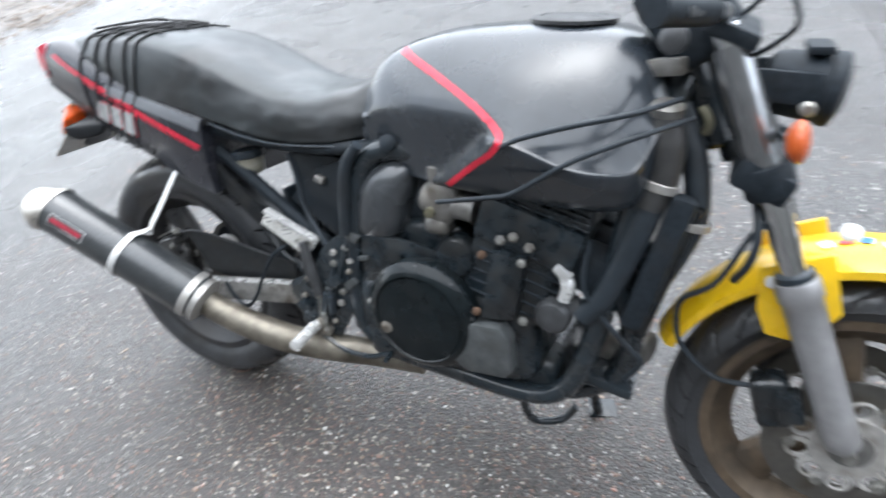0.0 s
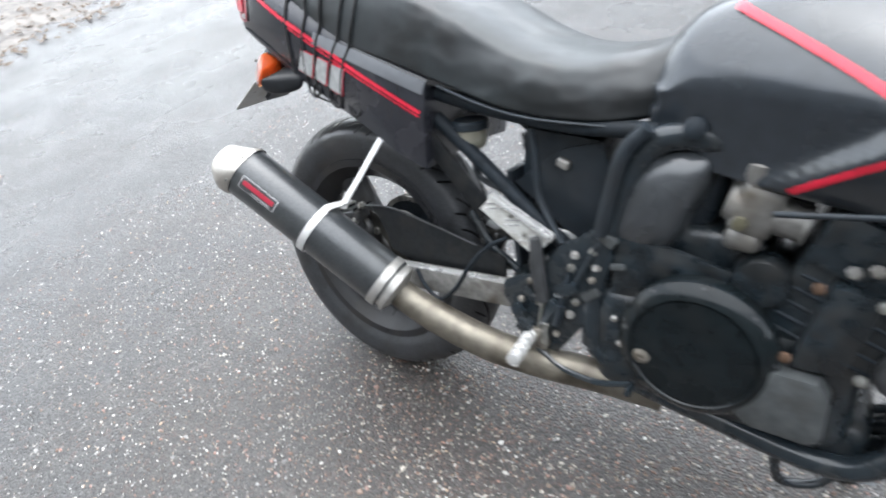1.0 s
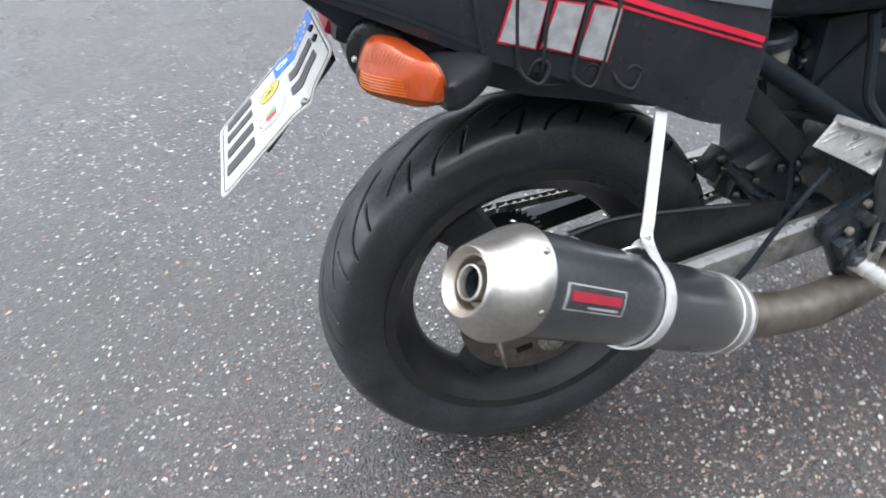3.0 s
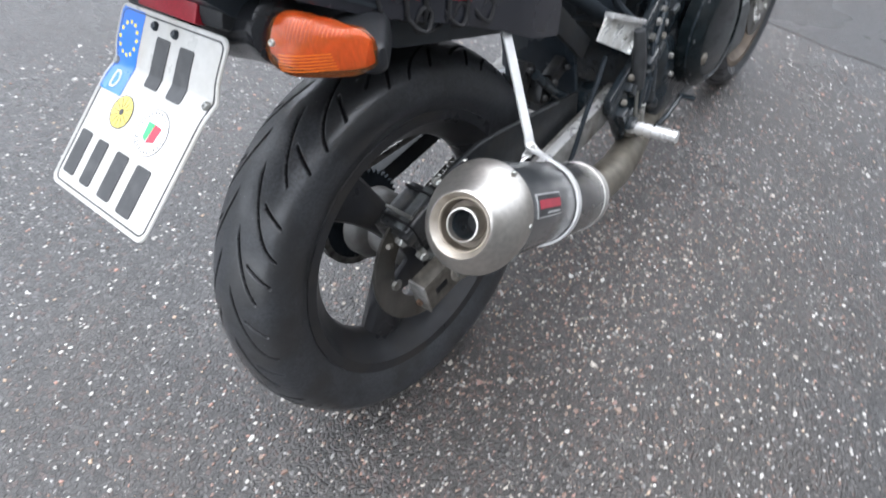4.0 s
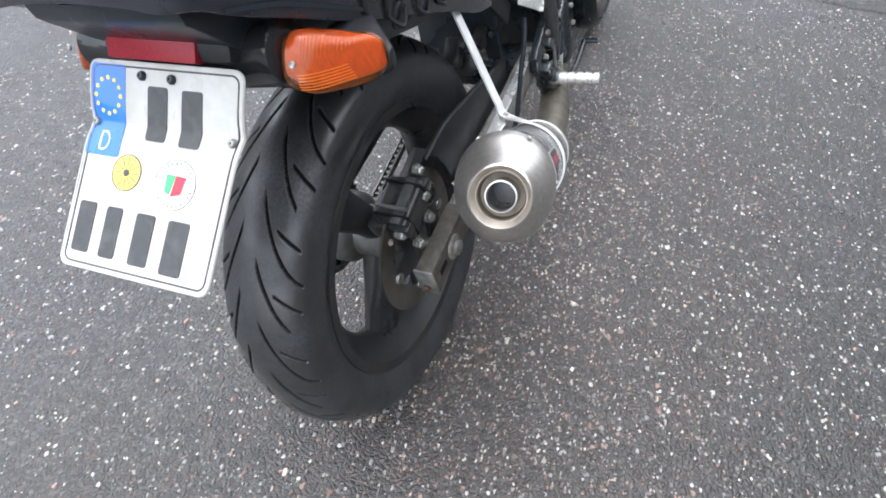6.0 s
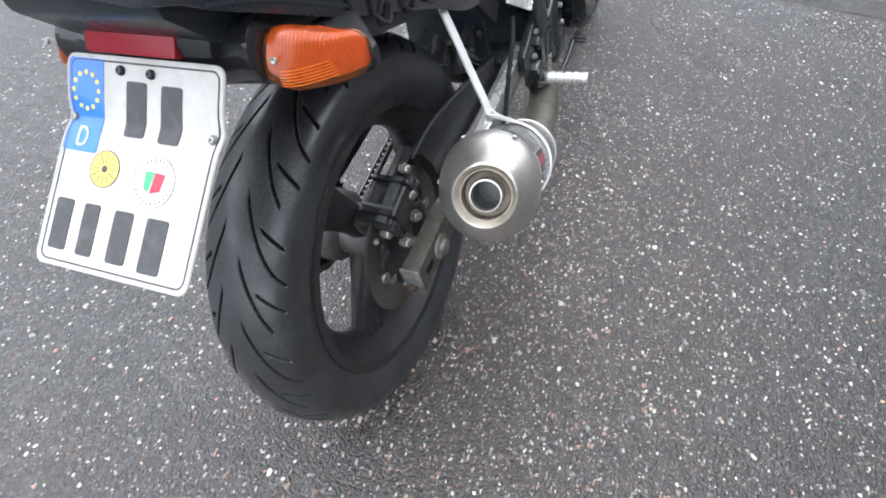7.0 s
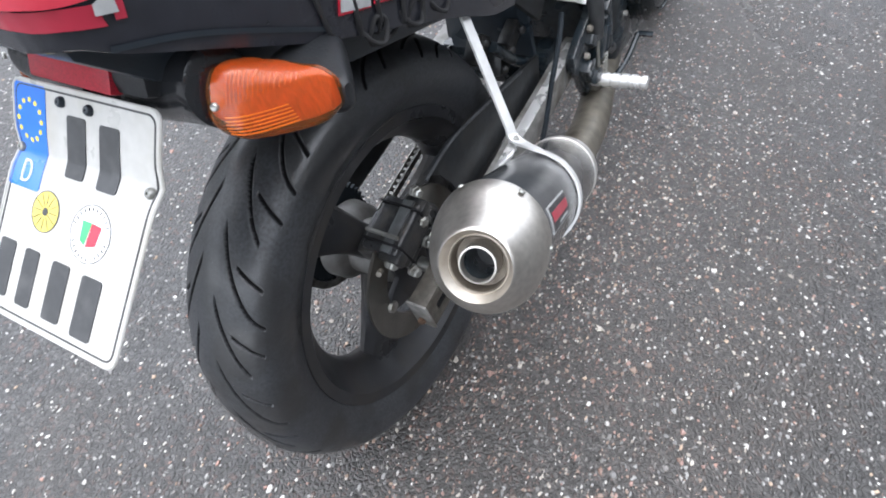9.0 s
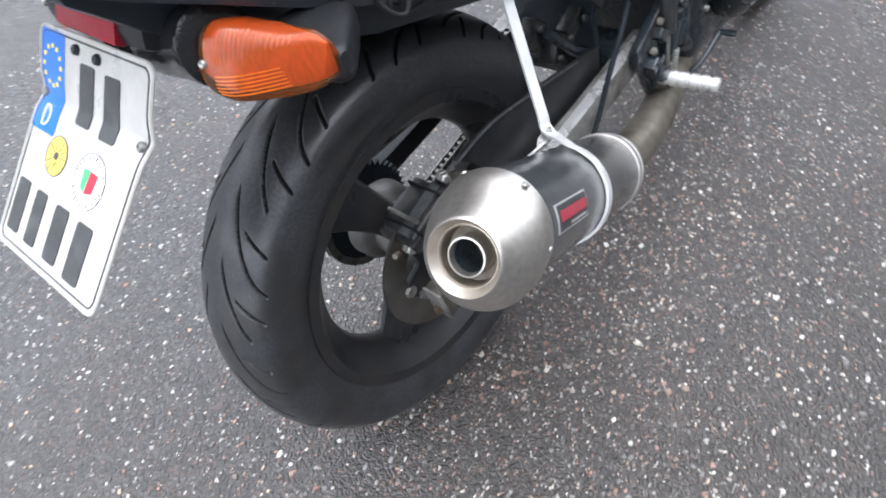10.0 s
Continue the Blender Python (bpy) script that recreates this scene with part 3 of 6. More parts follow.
def tyre_mesh(R, width, bead_r, bead_w, seg, treads, steps):
    """A tyre about the y axis, its tread cut by slanting grooves."""
    half = width / 2
    prof = catmull([(bead_r, -bead_w), (bead_r + 0.012, -bead_w - 0.006), (bead_r + 0.035, -half * 0.97), (R - 0.042, -half * 0.995), (R - 0.022, -half * 0.86), (R - 0.007, -half * 0.5), (R, 0),
                    (R - 0.007, half * 0.5), (R - 0.022, half * 0.86), (R - 0.042, half * 0.995), (bead_r + 0.035, half * 0.97), (bead_r + 0.012, bead_w + 0.006), (bead_r, bead_w)], 600)
    run = np.r_[0, np.cumsum(np.linalg.norm(np.diff(prof, axis=0), axis=1))]
    mid, side_n = run[-1] / 2, steps // 8
    at = np.r_[np.linspace(0, mid - 0.080, side_n, endpoint=False), np.linspace(mid - 0.080, mid + 0.080, steps - 2 * side_n, endpoint=False), np.linspace(mid + 0.080, run[-1], side_n)]
    prof = np.stack([np.interp(at, run, prof[:, 0]), np.interp(at, run, prof[:, 1])], 1)
    s = np.r_[0, np.cumsum(np.linalg.norm(np.diff(prof, axis=0), axis=1))]
    s = s - s[-1] / 2
    th = np.linspace(0, 2 * np.pi, seg, endpoint=False)
    T, S = np.meshgrid(th, s, indexing="ij")
    depth = np.zeros_like(T)
    if treads:
        a = np.abs(S)
        pitch = 2 * np.pi / treads
        for k, (s0, s1, slope, curve, wide) in enumerate(((0.036, 0.074, 0.85, -4.0, 0.0016), (0.012, 0.076, 3.3, -23.0, 0.0016))):
            off = T * R - np.where(S > 0, 0.5, 0.0) * pitch * R - (slope * (a - s0) + curve * (a - s0) ** 2) - 0.5 * k * pitch * R
            turn = np.floor((off + pitch * R / 2) / (pitch * R)).astype(int) % 2
            dist = np.abs((off + pitch * R / 2) % (pitch * R) - pitch * R / 2) / np.sqrt(1 + (slope + 2 * curve * (a - s0)) ** 2)
            end = np.where(turn == 0, s1, s1 - (0.004 if k == 0 else 0.020))
            along = np.clip((a - s0) / 0.003, 0, 1) * np.clip((end - a) / 0.004, 0, 1)
            depth = np.maximum(depth, (lambda q: q * q * (3 - 2 * q))(np.clip((1.75 - dist / wide) / 0.8, 0, 1)) * along)
    rr = prof[:, 0][None] - 0.0062 * depth
    verts = np.stack([rr * np.cos(T), np.broadcast_to(prof[:, 1], T.shape), rr * np.sin(T)], -1).reshape(-1, 3)
    m = len(s)
    i, j = np.meshgrid(np.arange(seg), np.arange(m - 1), indexing="ij")
    k = (i + 1) % seg
    faces = np.stack([i * m + j, i * m + j + 1, k * m + j + 1, k * m + j], -1).reshape(-1, 4)
    me = bpy.data.meshes.new("tyre")
    me.from_pydata(verts.tolist(), [], faces.tolist())
    me.polygons.foreach_set("use_smooth", [True] * len(me.polygons))
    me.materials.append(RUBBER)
    me.materials.append(GROOVE_SHADE)
    # faces deep in the grooves take the dark colour as painted shade
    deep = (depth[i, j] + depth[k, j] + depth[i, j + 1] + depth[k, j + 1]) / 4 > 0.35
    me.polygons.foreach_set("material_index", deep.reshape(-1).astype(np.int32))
    return me


def spoke(angle, r0, r1, w0, w1, y0, y1):
    """One cast spoke that widens towards the rim."""
    rings = []
    for k in np.linspace(0, 1, 7):
        r, w, d = r0 + (r1 - r0) * k, w0 + (w1 - w0) * k ** 2, y0 + (y1 - y0) * k
        c, t = np.array((math.cos(angle + 0.12 * k), 0, math.sin(angle + 0.12 * k))), np.array((-math.sin(angle + 0.12 * k), 0, math.cos(angle + 0.12 * k)))
        a = np.linspace(0, 2 * np.pi, 10, endpoint=False)
        rings.append([c * r + t * w * math.cos(q) + np.array((0, d * math.sin(q), 0)) for q in a])
    return grid_bm(rings)


def wheel(name, label, centre, turn, R, width, bead_r, bead_w, rim_mat, spokes, first, discs, treads, seg):
    """A cast wheel: tyre, rim, spokes, hub and brake discs, about its axle."""
    w = new(name)
    w.parent = bike
    w.matrix_basis = Matrix.Translation(centre) @ turn
    tagged(w, label)
    tyre = new("tyre", tyre_mesh(R, width, bead_r, bead_w, seg, treads, 290 if seg > 800 else 90))
    tyre.parent = w
    tagged(tyre, "wet black tyre with slanting tread grooves")
    p = [(bead_r + 0.011, -bead_w - 0.008), (bead_r + 0.013, -bead_w - 0.002), (bead_r - 0.002, -bead_w + 0.003), (bead_r - 0.012, -bead_w + 0.012), (bead_r - 0.030, -bead_w * 0.35), (bead_r - 0.034, 0),
         (bead_r - 0.030, bead_w * 0.35), (bead_r - 0.012, bead_w - 0.012), (bead_r - 0.002, bead_w - 0.003), (bead_r + 0.013, bead_w + 0.002), (bead_r + 0.011, bead_w + 0.008), (bead_r - 0.006, bead_w + 0.006),
         (bead_r - 0.018, bead_w - 0.012), (bead_r - 0.042, bead_w * 0.3), (bead_r - 0.046, 0), (bead_r - 0.042, -bead_w * 0.3), (bead_r - 0.018, -bead_w + 0.012), (bead_r - 0.006, -bead_w - 0.006)]
    part("rim", lathe(p, (0, 0, 0), (0, 1, 0), 72, close=True), rim_mat, w)
    for k in range(spokes):
        part("spoke", spoke(first + 2 * math.pi * k / spokes, 0.035, bead_r - 0.034, 0.026, 0.050, 0.034, 0.024), rim_mat, w)
    part("hub", lathe([(0.012, -0.075), (0.034, -0.072), (0.040, -0.05), (0.046, -0.03), (0.046, 0.03), (0.056, 0.036), (0.064, 0.046), (0.066, 0.072), (0.058, 0.080), (0.012, 0.082)], (0, 0, 0), (0, 1, 0), 40), HUB, w)
    for y, rd in discs:
        brake_disc(w, y, rd)
    return w


def brake_disc(w, y, rd):
    """A drilled ring on a lobed carrier."""
    seg = 180
    bm = bmesh.new()
    ring = lambda r, h: [bm.verts.new((r * math.cos(2 * math.pi * i / seg), h, r * math.sin(2 * math.pi * i / seg))) for i in range(seg)]
    loops = [ring(rd * k, y - 0.0025) for k in (0.66, 0.705, 0.735, 0.785, 0.815, 0.865, 0.895, 0.945, 0.972, 1.0)] + [ring(rd * k, y + 0.0025) for k in (1.0, 0.66)]
    for a, (p, q) in enumerate(zip(loops, loops[1:] + loops[:1])):
        for i in range(seg):
            if a in (1, 3, 5, 7) and (i + 2 * a) % 9 == 0:
                continue
            j = (i + 1) % seg
            bm.faces.new((p[i], p[j], q[j], q[i]))
    bmesh.ops.recalc_face_normals(bm, faces=bm.faces)
    d = part("brake_disc", bm, DISC, w, "drilled steel brake disc with brown film")
    out = [(rd * (0.585 + 0.125 * math.cos(6 * q - 0.25 * math.pi)) * math.cos(q), rd * (0.585 + 0.125 * math.cos(6 * q - 0.25 * math.pi)) * math.sin(q)) for q in np.linspace(0, 2 * np.pi, 96, endpoint=False)]
    if rd > 0.13:
        part("carrier", lathe([(rd * 0.24, -0.004), (rd * 0.46, -0.005), (rd * 0.46, 0.004), (rd * 0.24, 0.004)], (0, y, 0), (0, 1, 0), 40, close=True), CARRIER, d)
        for k in range(10):
            a = 2 * math.pi * k / 10 + 0.3
            c = np.array((rd * 0.575 * math.cos(a), y, rd * 0.575 * math.sin(a)))
            part("carrier_loop", tube([c + 0.0185 * np.array((math.cos(q), 0, math.sin(q))) for q in np.linspace(0, 2 * np.pi, 25)], 0.0045, seg=8), CARRIER, d)
    else:
        part("carrier", slab(out, y - 0.005, y + 0.004, 0.001), RIM_DARK, d)
    for k in range(6):
        a = 2 * math.pi * (8 * k + 1) / 48
        part("button", lathe([(0.009, -0.008), (0.010, -0.006), (0.010, 0.006), (0.009, 0.007)], (rd * 0.67 * math.cos(a), y, rd * 0.67 * math.sin(a)), (0, 1, 0), 14), BOLT, d)


wheel("rear_wheel", "black cast rear wheel with a wide wet tyre", (0, 0, 0.334), Matrix(), 0.334, 0.143, 0.229, 0.052, RIM_DARK, 3, radians(238), [(-0.072, 0.125)], 24, 1500)
# rain drops standing on the rear tyre
tyre_tree = None
for child in bike.children_recursive:
    if child.name == "tyre":
        me = child.data
        from mathutils.bvhtree import BVHTree
        tyre_tree = BVHTree.FromPolygons([v.co.copy() for v in me.vertices], [tuple(p.vertices) for p in me.polygons])
        rear_tyre = child
rng = random.Random(21)
drops = bmesh.new()
while len(drops.faces) < 420 * 12:
    a, w = radians(rng.uniform(95, 235)), rng.uniform(-0.062, 0.062)
    way = Vector((math.cos(a), 0, math.sin(a)))
    hit = tyre_tree.ray_cast(Vector((0, w, 0)) + way * 0.6, -way)
    size = 0.0006 + 0.0011 * rng.random() ** 2.5
    m = Matrix.Translation(hit[0]) @ hit[1].to_track_quat("Z", "Y").to_matrix().to_4x4() @ Matrix.Diagonal((size, size * rng.uniform(0.7, 1.0), size * 0.6, 1))
    base = [drops.verts.new(m @ Vector((math.cos(k), math.sin(k), 0))) for k in np.linspace(0, 2 * np.pi, 6, endpoint=False)]
    upper = [drops.verts.new(m @ Vector((0.7 * math.cos(k), 0.7 * math.sin(k), 0.7))) for k in np.linspace(0, 2 * np.pi, 6, endpoint=False)]
    crown = drops.verts.new(m @ Vector((0, 0, 1)))
    for k in range(6):
        drops.faces.new((base[k], base[(k + 1) % 6], upper[(k + 1) % 6], upper[k]))
        drops.faces.new((upper[k], upper[(k + 1) % 6], crown))
tagged(part("rain_drops", drops, WATER, rear_tyre, "scattered rain drops", sharp=80), "scattered rain drops", kind="stuff")
STEER = 3.0
wheel("front_wheel", "dusty bronze cast front wheel with twin discs", (1.533, -0.008, 0.304), pose(0, 0, 0, 0, 0, STEER), 0.302, 0.112, 0.226, 0.036, RIM_DUSTY, 3, radians(100), [(-0.062, 0.135), (0.062, 0.135)], 20, 600)

# -- fuel tank --
KNEE = [(0.735, 0.942), (0.86, 0.897), (0.945, 0.858), (0.958, 0.838), (0.93, 0.806), (0.846, 0.735), (0.76, 0.70), (0.62, 0.70), (0.64, 0.83)]


def inside(poly, x, z):
    """How deep (x, z) lies within an outline, or 0."""
    hit, near = False, 9.0
    for (x0, z0), (x1, z1) in zip(poly, poly[1:] + poly[:1]):
        if (z0 > z) != (z1 > z) and x < (x1 - x0) * (z - z0) / (z1 - z0) + x0:
            hit = not hit
        k = max(0, min(1, ((x - x0) * (x1 - x0) + (z - z0) * (z1 - z0)) / ((x1 - x0) ** 2 + (z1 - z0) ** 2)))
        near = min(near, math.hypot(x - x0 - k * (x1 - x0), z - z0 - k * (z1 - z0)))
    return near if hit else 0.0


def tank_bm():
    rows = [  # x, top, shoulder, widest, its height, foot, its height
        (0.640, 0.888, 0.070, 0.118, 0.83, 0.112, 0.775), (0.655, 0.915, 0.085, 0.138, 0.83, 0.125, 0.755), (0.70, 0.948, 0.095, 0.168, 0.825, 0.145, 0.742), (0.80, 0.974, 0.100, 0.208, 0.815, 0.170, 0.735),
        (0.95, 0.984, 0.102, 0.240, 0.834, 0.190, 0.732), (1.06, 0.980, 0.100, 0.238, 0.802, 0.196, 0.728), (1.12, 0.968, 0.092, 0.220, 0.792, 0.184, 0.728), (1.155, 0.945, 0.080, 0.188, 0.795, 0.16, 0.735), (1.18, 0.905, 0.062, 0.142, 0.845, 0.125, 0.76)]
    fine = catmull(rows, 90)
    rings = []
    for x, zt, ws, wm, zm, wb, zb in fine:
        half = catmull([(0, zt), (ws * 0.55, zt - 0.003), (ws, zt - 0.018), (ws + (wm - ws) * 0.5, zt - 0.016 - (zt - zm - 0.018) * 0.40), (wm - 0.010, zm + 0.011), (wm, zm), (wm - 0.006, zm - 0.020), ((wm + wb) / 2 + 0.004, (zm + zb) / 2), (wb, zb), (wb * 0.8, zb - 0.012), (0, zb - 0.014)], 44)
        pts = []
        for side in (-1, 1):
            for y, z in (half if side < 0 else half[-2:0:-1]):
                d = inside(KNEE, x, z)
                k = (lambda q: q * q * (3 - 2 * q))(min(1, d / 0.028))
                flat_y = 0.130 + 0.26 * (x - 0.64) + 0.22 * (z - 0.82)
                pts.append((x, side * (y + (min(y, flat_y) - y) * k), z))
        rings.append(pts)
    return grid_bm(rings)


bm = tank_bm()
tank_tree = bvh_of(bm)
tank = part("fuel_tank", bm, BLACK_PAINT, bike, "glossy black fuel tank beaded with rain", sharp=60)
for side in (-1, 1):
    part("stripe", stripe(tank_tree, [(0.728, 0.944), (0.80, 0.919), (0.87, 0.892), (0.92, 0.870), (0.95, 0.852), (0.962, 0.838), (0.950, 0.818), (0.91, 0.787), (0.848, 0.736)], 0.0092, side, 110, 0.002), RED_TAPE, tank, "red pinstripe")
part("filler_cap", lathe([(0.072, 0), (0.072, 0.006), (0.066, 0.010), (0.056, 0.0105), (0.053, 0.006), (0.050, 0.0105), (0.02, 0.013), (0.001, 0.013)], (1.005, 0, 0.982), (0.02, 0, 1), 40), ENGINE_GREY, tank, "round filler cap")
part("tank_bolt", lathe([(0.012, 0), (0.012, 0.005), (0.009, 0.008), (0.001, 0.008)], (1.02, -0.202, 0.765), (0, -1, -0.25), 16), ENGINE_GREY, tank)

# -- seat and tail --
def seat_bm():
    rows = [  # x, top, half width at the top, half width at the skirt, skirt's height
        (-0.228, 0.952, 0.050, 0.070, 0.93), (-0.205, 0.964, 0.082, 0.104, 0.932), (-0.10, 0.973, 0.108, 0.132, 0.904), (0.05, 0.974, 0.123, 0.148, 0.850), (0.18, 0.960, 0.130, 0.153, 0.825), (0.29, 0.925, 0.132, 0.154, 0.800),
        (0.40, 0.880, 0.126, 0.150, 0.775), (0.50, 0.862, 0.116, 0.142, 0.768), (0.59, 0.874, 0.100, 0.130, 0.775), (0.655, 0.900, 0.080, 0.112, 0.79)]
    rings = []
    for x, zt, wt, ws, zs in catmull(rows, 130):
        half = catmull([(0, zt), (wt * 0.6, zt - 0.002), (wt, zt - 0.014), (wt + 0.016, zt - 0.034), (ws, (zt + zs) / 2 - 0.012), (ws, zs + 0.012), (ws - 0.004, zs), (ws - 0.03, zs - 0.006), (0, zs - 0.008)], 60)
        ring = [(x, -y, z) for y, z in half] + [(x, y, z) for y, z in half[-2:0:-1]]
        fold = [noise.noise(Vector((p[0] * 16, p[1] * 16, p[2] * 26))) + 0.5 * noise.noise(Vector((p[0] * 40, p[1] * 40, p[2] * 55))) for p in ring]
        deep = 0.0022 * min(1, max(0.15, (x - 0.0) / 0.3))
        rings.append([(px, py * (1 + f * deep / 0.10), pz + f * deep * 0.6) for (px, py, pz), f in zip(ring, fold)])
    return grid_bm(rings)


def tail_bm():
    rows = [  # x, top, foot, half width at the top, half width at the middle, half width at the foot
        (-0.290, 0.925, 0.869, 0.082, 0.106, 0.103), (-0.285, 0.940, 0.868, 0.104, 0.121, 0.118), (-0.272, 0.950, 0.864, 0.114, 0.133, 0.130), (-0.250, 0.957, 0.850, 0.119, 0.140, 0.137), (-0.20, 0.955, 0.825, 0.124, 0.146, 0.142), (-0.10, 0.925, 0.775, 0.130, 0.154, 0.149),
        (0.0, 0.885, 0.735, 0.135, 0.157, 0.152), (0.10, 0.850, 0.692, 0.140, 0.160, 0.152), (0.18, 0.828, 0.653, 0.143, 0.160, 0.152), (0.245, 0.812, 0.634, 0.143, 0.158, 0.150)]
    rings = []
    for x, zt, zb, wt, wm, wb in catmull(rows, 64):
        h = zt - zb
        half = catmull([(0, zt + 0.004), (wt * 0.7, zt + 0.002), (wt, zt - 0.006), (wm - 0.004, zt - 0.26 * h), (wm, zb + 0.5 * h), (wb + 0.002, zb + 0.06 * h), (wb - 0.006, zb), (wb * 0.6, zb + 0.004), (0, zb + 0.006)], 30)
        rings.append([(x, -y, z) for y, z in half] + [(x, y, z) for y, z in half[-2:0:-1]])
    return grid_bm(rings)


seat_m, tail_m = seat_bm(), tail_bm()
tail_tree, drape_tree = bvh_of(tail_m), bvh_of(seat_m, tail_m)
seat = part("seat", seat_m, VINYL, bike, "stepped black vinyl seat, wet", sharp=70)
part("trim_bead", tube([(0.27, -0.150, 0.796), (0.36, -0.152, 0.776), (0.45, -0.146, 0.764), (0.58, -0.132, 0.766)], 0.0025, seg=6), PLASTIC, seat)
tail = part("tail_cowl", tail_m, TAIL_PAINT, bike, "satin black tail cowl with red pinstripes", sharp=60)
for side in (-1, 1):
    part("stripe", stripe(tail_tree, [(-0.205, 0.926), (-0.144, 0.897), (-0.064, 0.864), (0.014, 0.832), (0.091, 0.800), (0.238, 0.744)], 0.0065, side, 90), RED_TAPE, tail, "red pinstripe")
    part("stripe", stripe(tail_tree, [(-0.10, 0.870), (-0.03, 0.841), (0.05, 0.8075), (0.12, 0.7805), (0.236, 0.7365)], 0.0028, side, 60), RED_TAPE, tail, "thin red pinstripe")
    part("grey_strip", quad(tail_tree, (-0.03, 0.866), (0.245, 0.799), (0.240, 0.776), (-0.03, 0.844), side), GREY_TAPE, tail, "plain grey strip")
    for x0, w, h in ((-0.072, 0.040, 0.044), (-0.026, 0.034, 0.046), (0.014, 0.036, 0.052)):
        z0, z1 = 0.832 - 0.22 * (x0 + 0.08), 0.832 - 0.22 * (x0 + w + 0.08)
        c = [(x0 + 0.010, z0), (x0 + w + 0.004, z1), (x0 + w - 0.008, z1 - h), (x0 - 0.006, z0 - h + 0.004)]
        part("print_edge", quad(tail_tree, *[(x + dx, z + dz) for (x, z), (dx, dz) in zip(c, ((-0.002, 0.0015), (0.002, 0.0015), (0.002, -0.0025), (-0.002, -0.0025)))], side, 0.0012, 10, 10), RED_TAPE, tail)
        part("print_block", quad(tail_tree, *c, side, 0.0022, 10, 10), SILVER, tail, "slanted silver block with a red edge")
part("fender_seam", stripe(tail_tree, [(-0.27, 0.862), (-0.20, 0.838), (-0.09, 0.782)], 0.004, -1, 40, 0.001), PLASTIC, tail)
# tail lamp, set into the blunt end of the cowl above a black lip
lamp_rows = []
for x, zt, zb, w in catmull([(-0.297, 0.922, 0.8965, 0.100), (-0.2925, 0.937, 0.8950, 0.121), (-0.281, 0.948, 0.8905, 0.1335), (-0.268, 0.953, 0.8868, 0.1380), (-0.252, 0.957, 0.8845, 0.1420)], 16):
    half = [(0, zt), (w * 0.75, zt - 0.002), (w, zt - 0.014), (w + 0.002, (zt + zb) / 2), (w, zb + 0.004), (w * 0.8, zb), (0, zb)]
    lamp_rows.append([(x, -y, z) for y, z in half] + [(x, y, z) for y, z in half[-2:0:-1]])
part("tail_lamp", grid_bm(lamp_rows), RED_LENS, tail, "wet red tail lamp lens")
for side in (-1, 1):
    part("lamp_border", stripe(tail_tree, [(-0.235, 0.950), (-0.238, 0.915), (-0.241, 0.888), (-0.245, 0.872)], 0.007, side, 30), BORDER, tail, "dull red border line")
    part("lamp_pocket", quad(tail_tree, (-0.256, 0.8865), (-0.2425, 0.890), (-0.2445, 0.8765), (-0.258, 0.8800), side, 0.002, 8, 4), SILVER, tail, "small silver pocket")
bm = bmesh.new()
last = None
for k in np.linspace(-69, 69, 150):
    way = Vector((-math.cos(radians(k)), math.sin(radians(k)), 0))
    row = []
    for z in (np.interp(abs(k), (0, 50, 60, 73), (0.8865, 0.8850, 0.8790, 0.8685)), np.interp(abs(k), (0, 50, 60, 73), (0.8985, 0.8975, 0.8920, 0.8830))):
        hit = tail_tree.ray_cast(Vector((-0.20, 0, z)) + way * 0.5, -way)
        row.append(None if hit[0] is None else bm.verts.new(hit[0] + way * 0.0022))
    if last and None not in row and None not in last:
        bm.faces.new((last[0], last[1], row[1], row[0]))
    last = row
part("lamp_border", bm, BORDER, tail, "dull red border line")
# inner fender and bracket under the tail
part("inner_fender", slab([(-0.272, 0.866), (-0.20, 0.835), (0.0, 0.735), (0.19, 0.66), (0.19, 0.645), (-0.02, 0.70), (-0.14, 0.748), (-0.225, 0.806), (-0.268, 0.848)], -0.098, 0.098, 0.006), PLASTIC, bike, "black plastic inner fender")
bracket = part("plate_bracket", box((-0.198, -0.01, 0.806), (0.070, 0.17, 0.05), rot(0, 22, 0), 0.012), SHELL, bike, "black plastic plate bracket")
part("reflector", box((-0.2275, 0.004, 0.8155), (0.012, 0.120, 0.046), rot(0, 30, 0), 0.003), REFLECTOR, bracket, "flat red reflector")
part("plate_support", slab([(-0.235, 0.765), (-0.250, 0.772), (-0.345, 0.675), (-0.335, 0.668)], -0.05, 0.02, 0.003), PLASTIC, bracket)


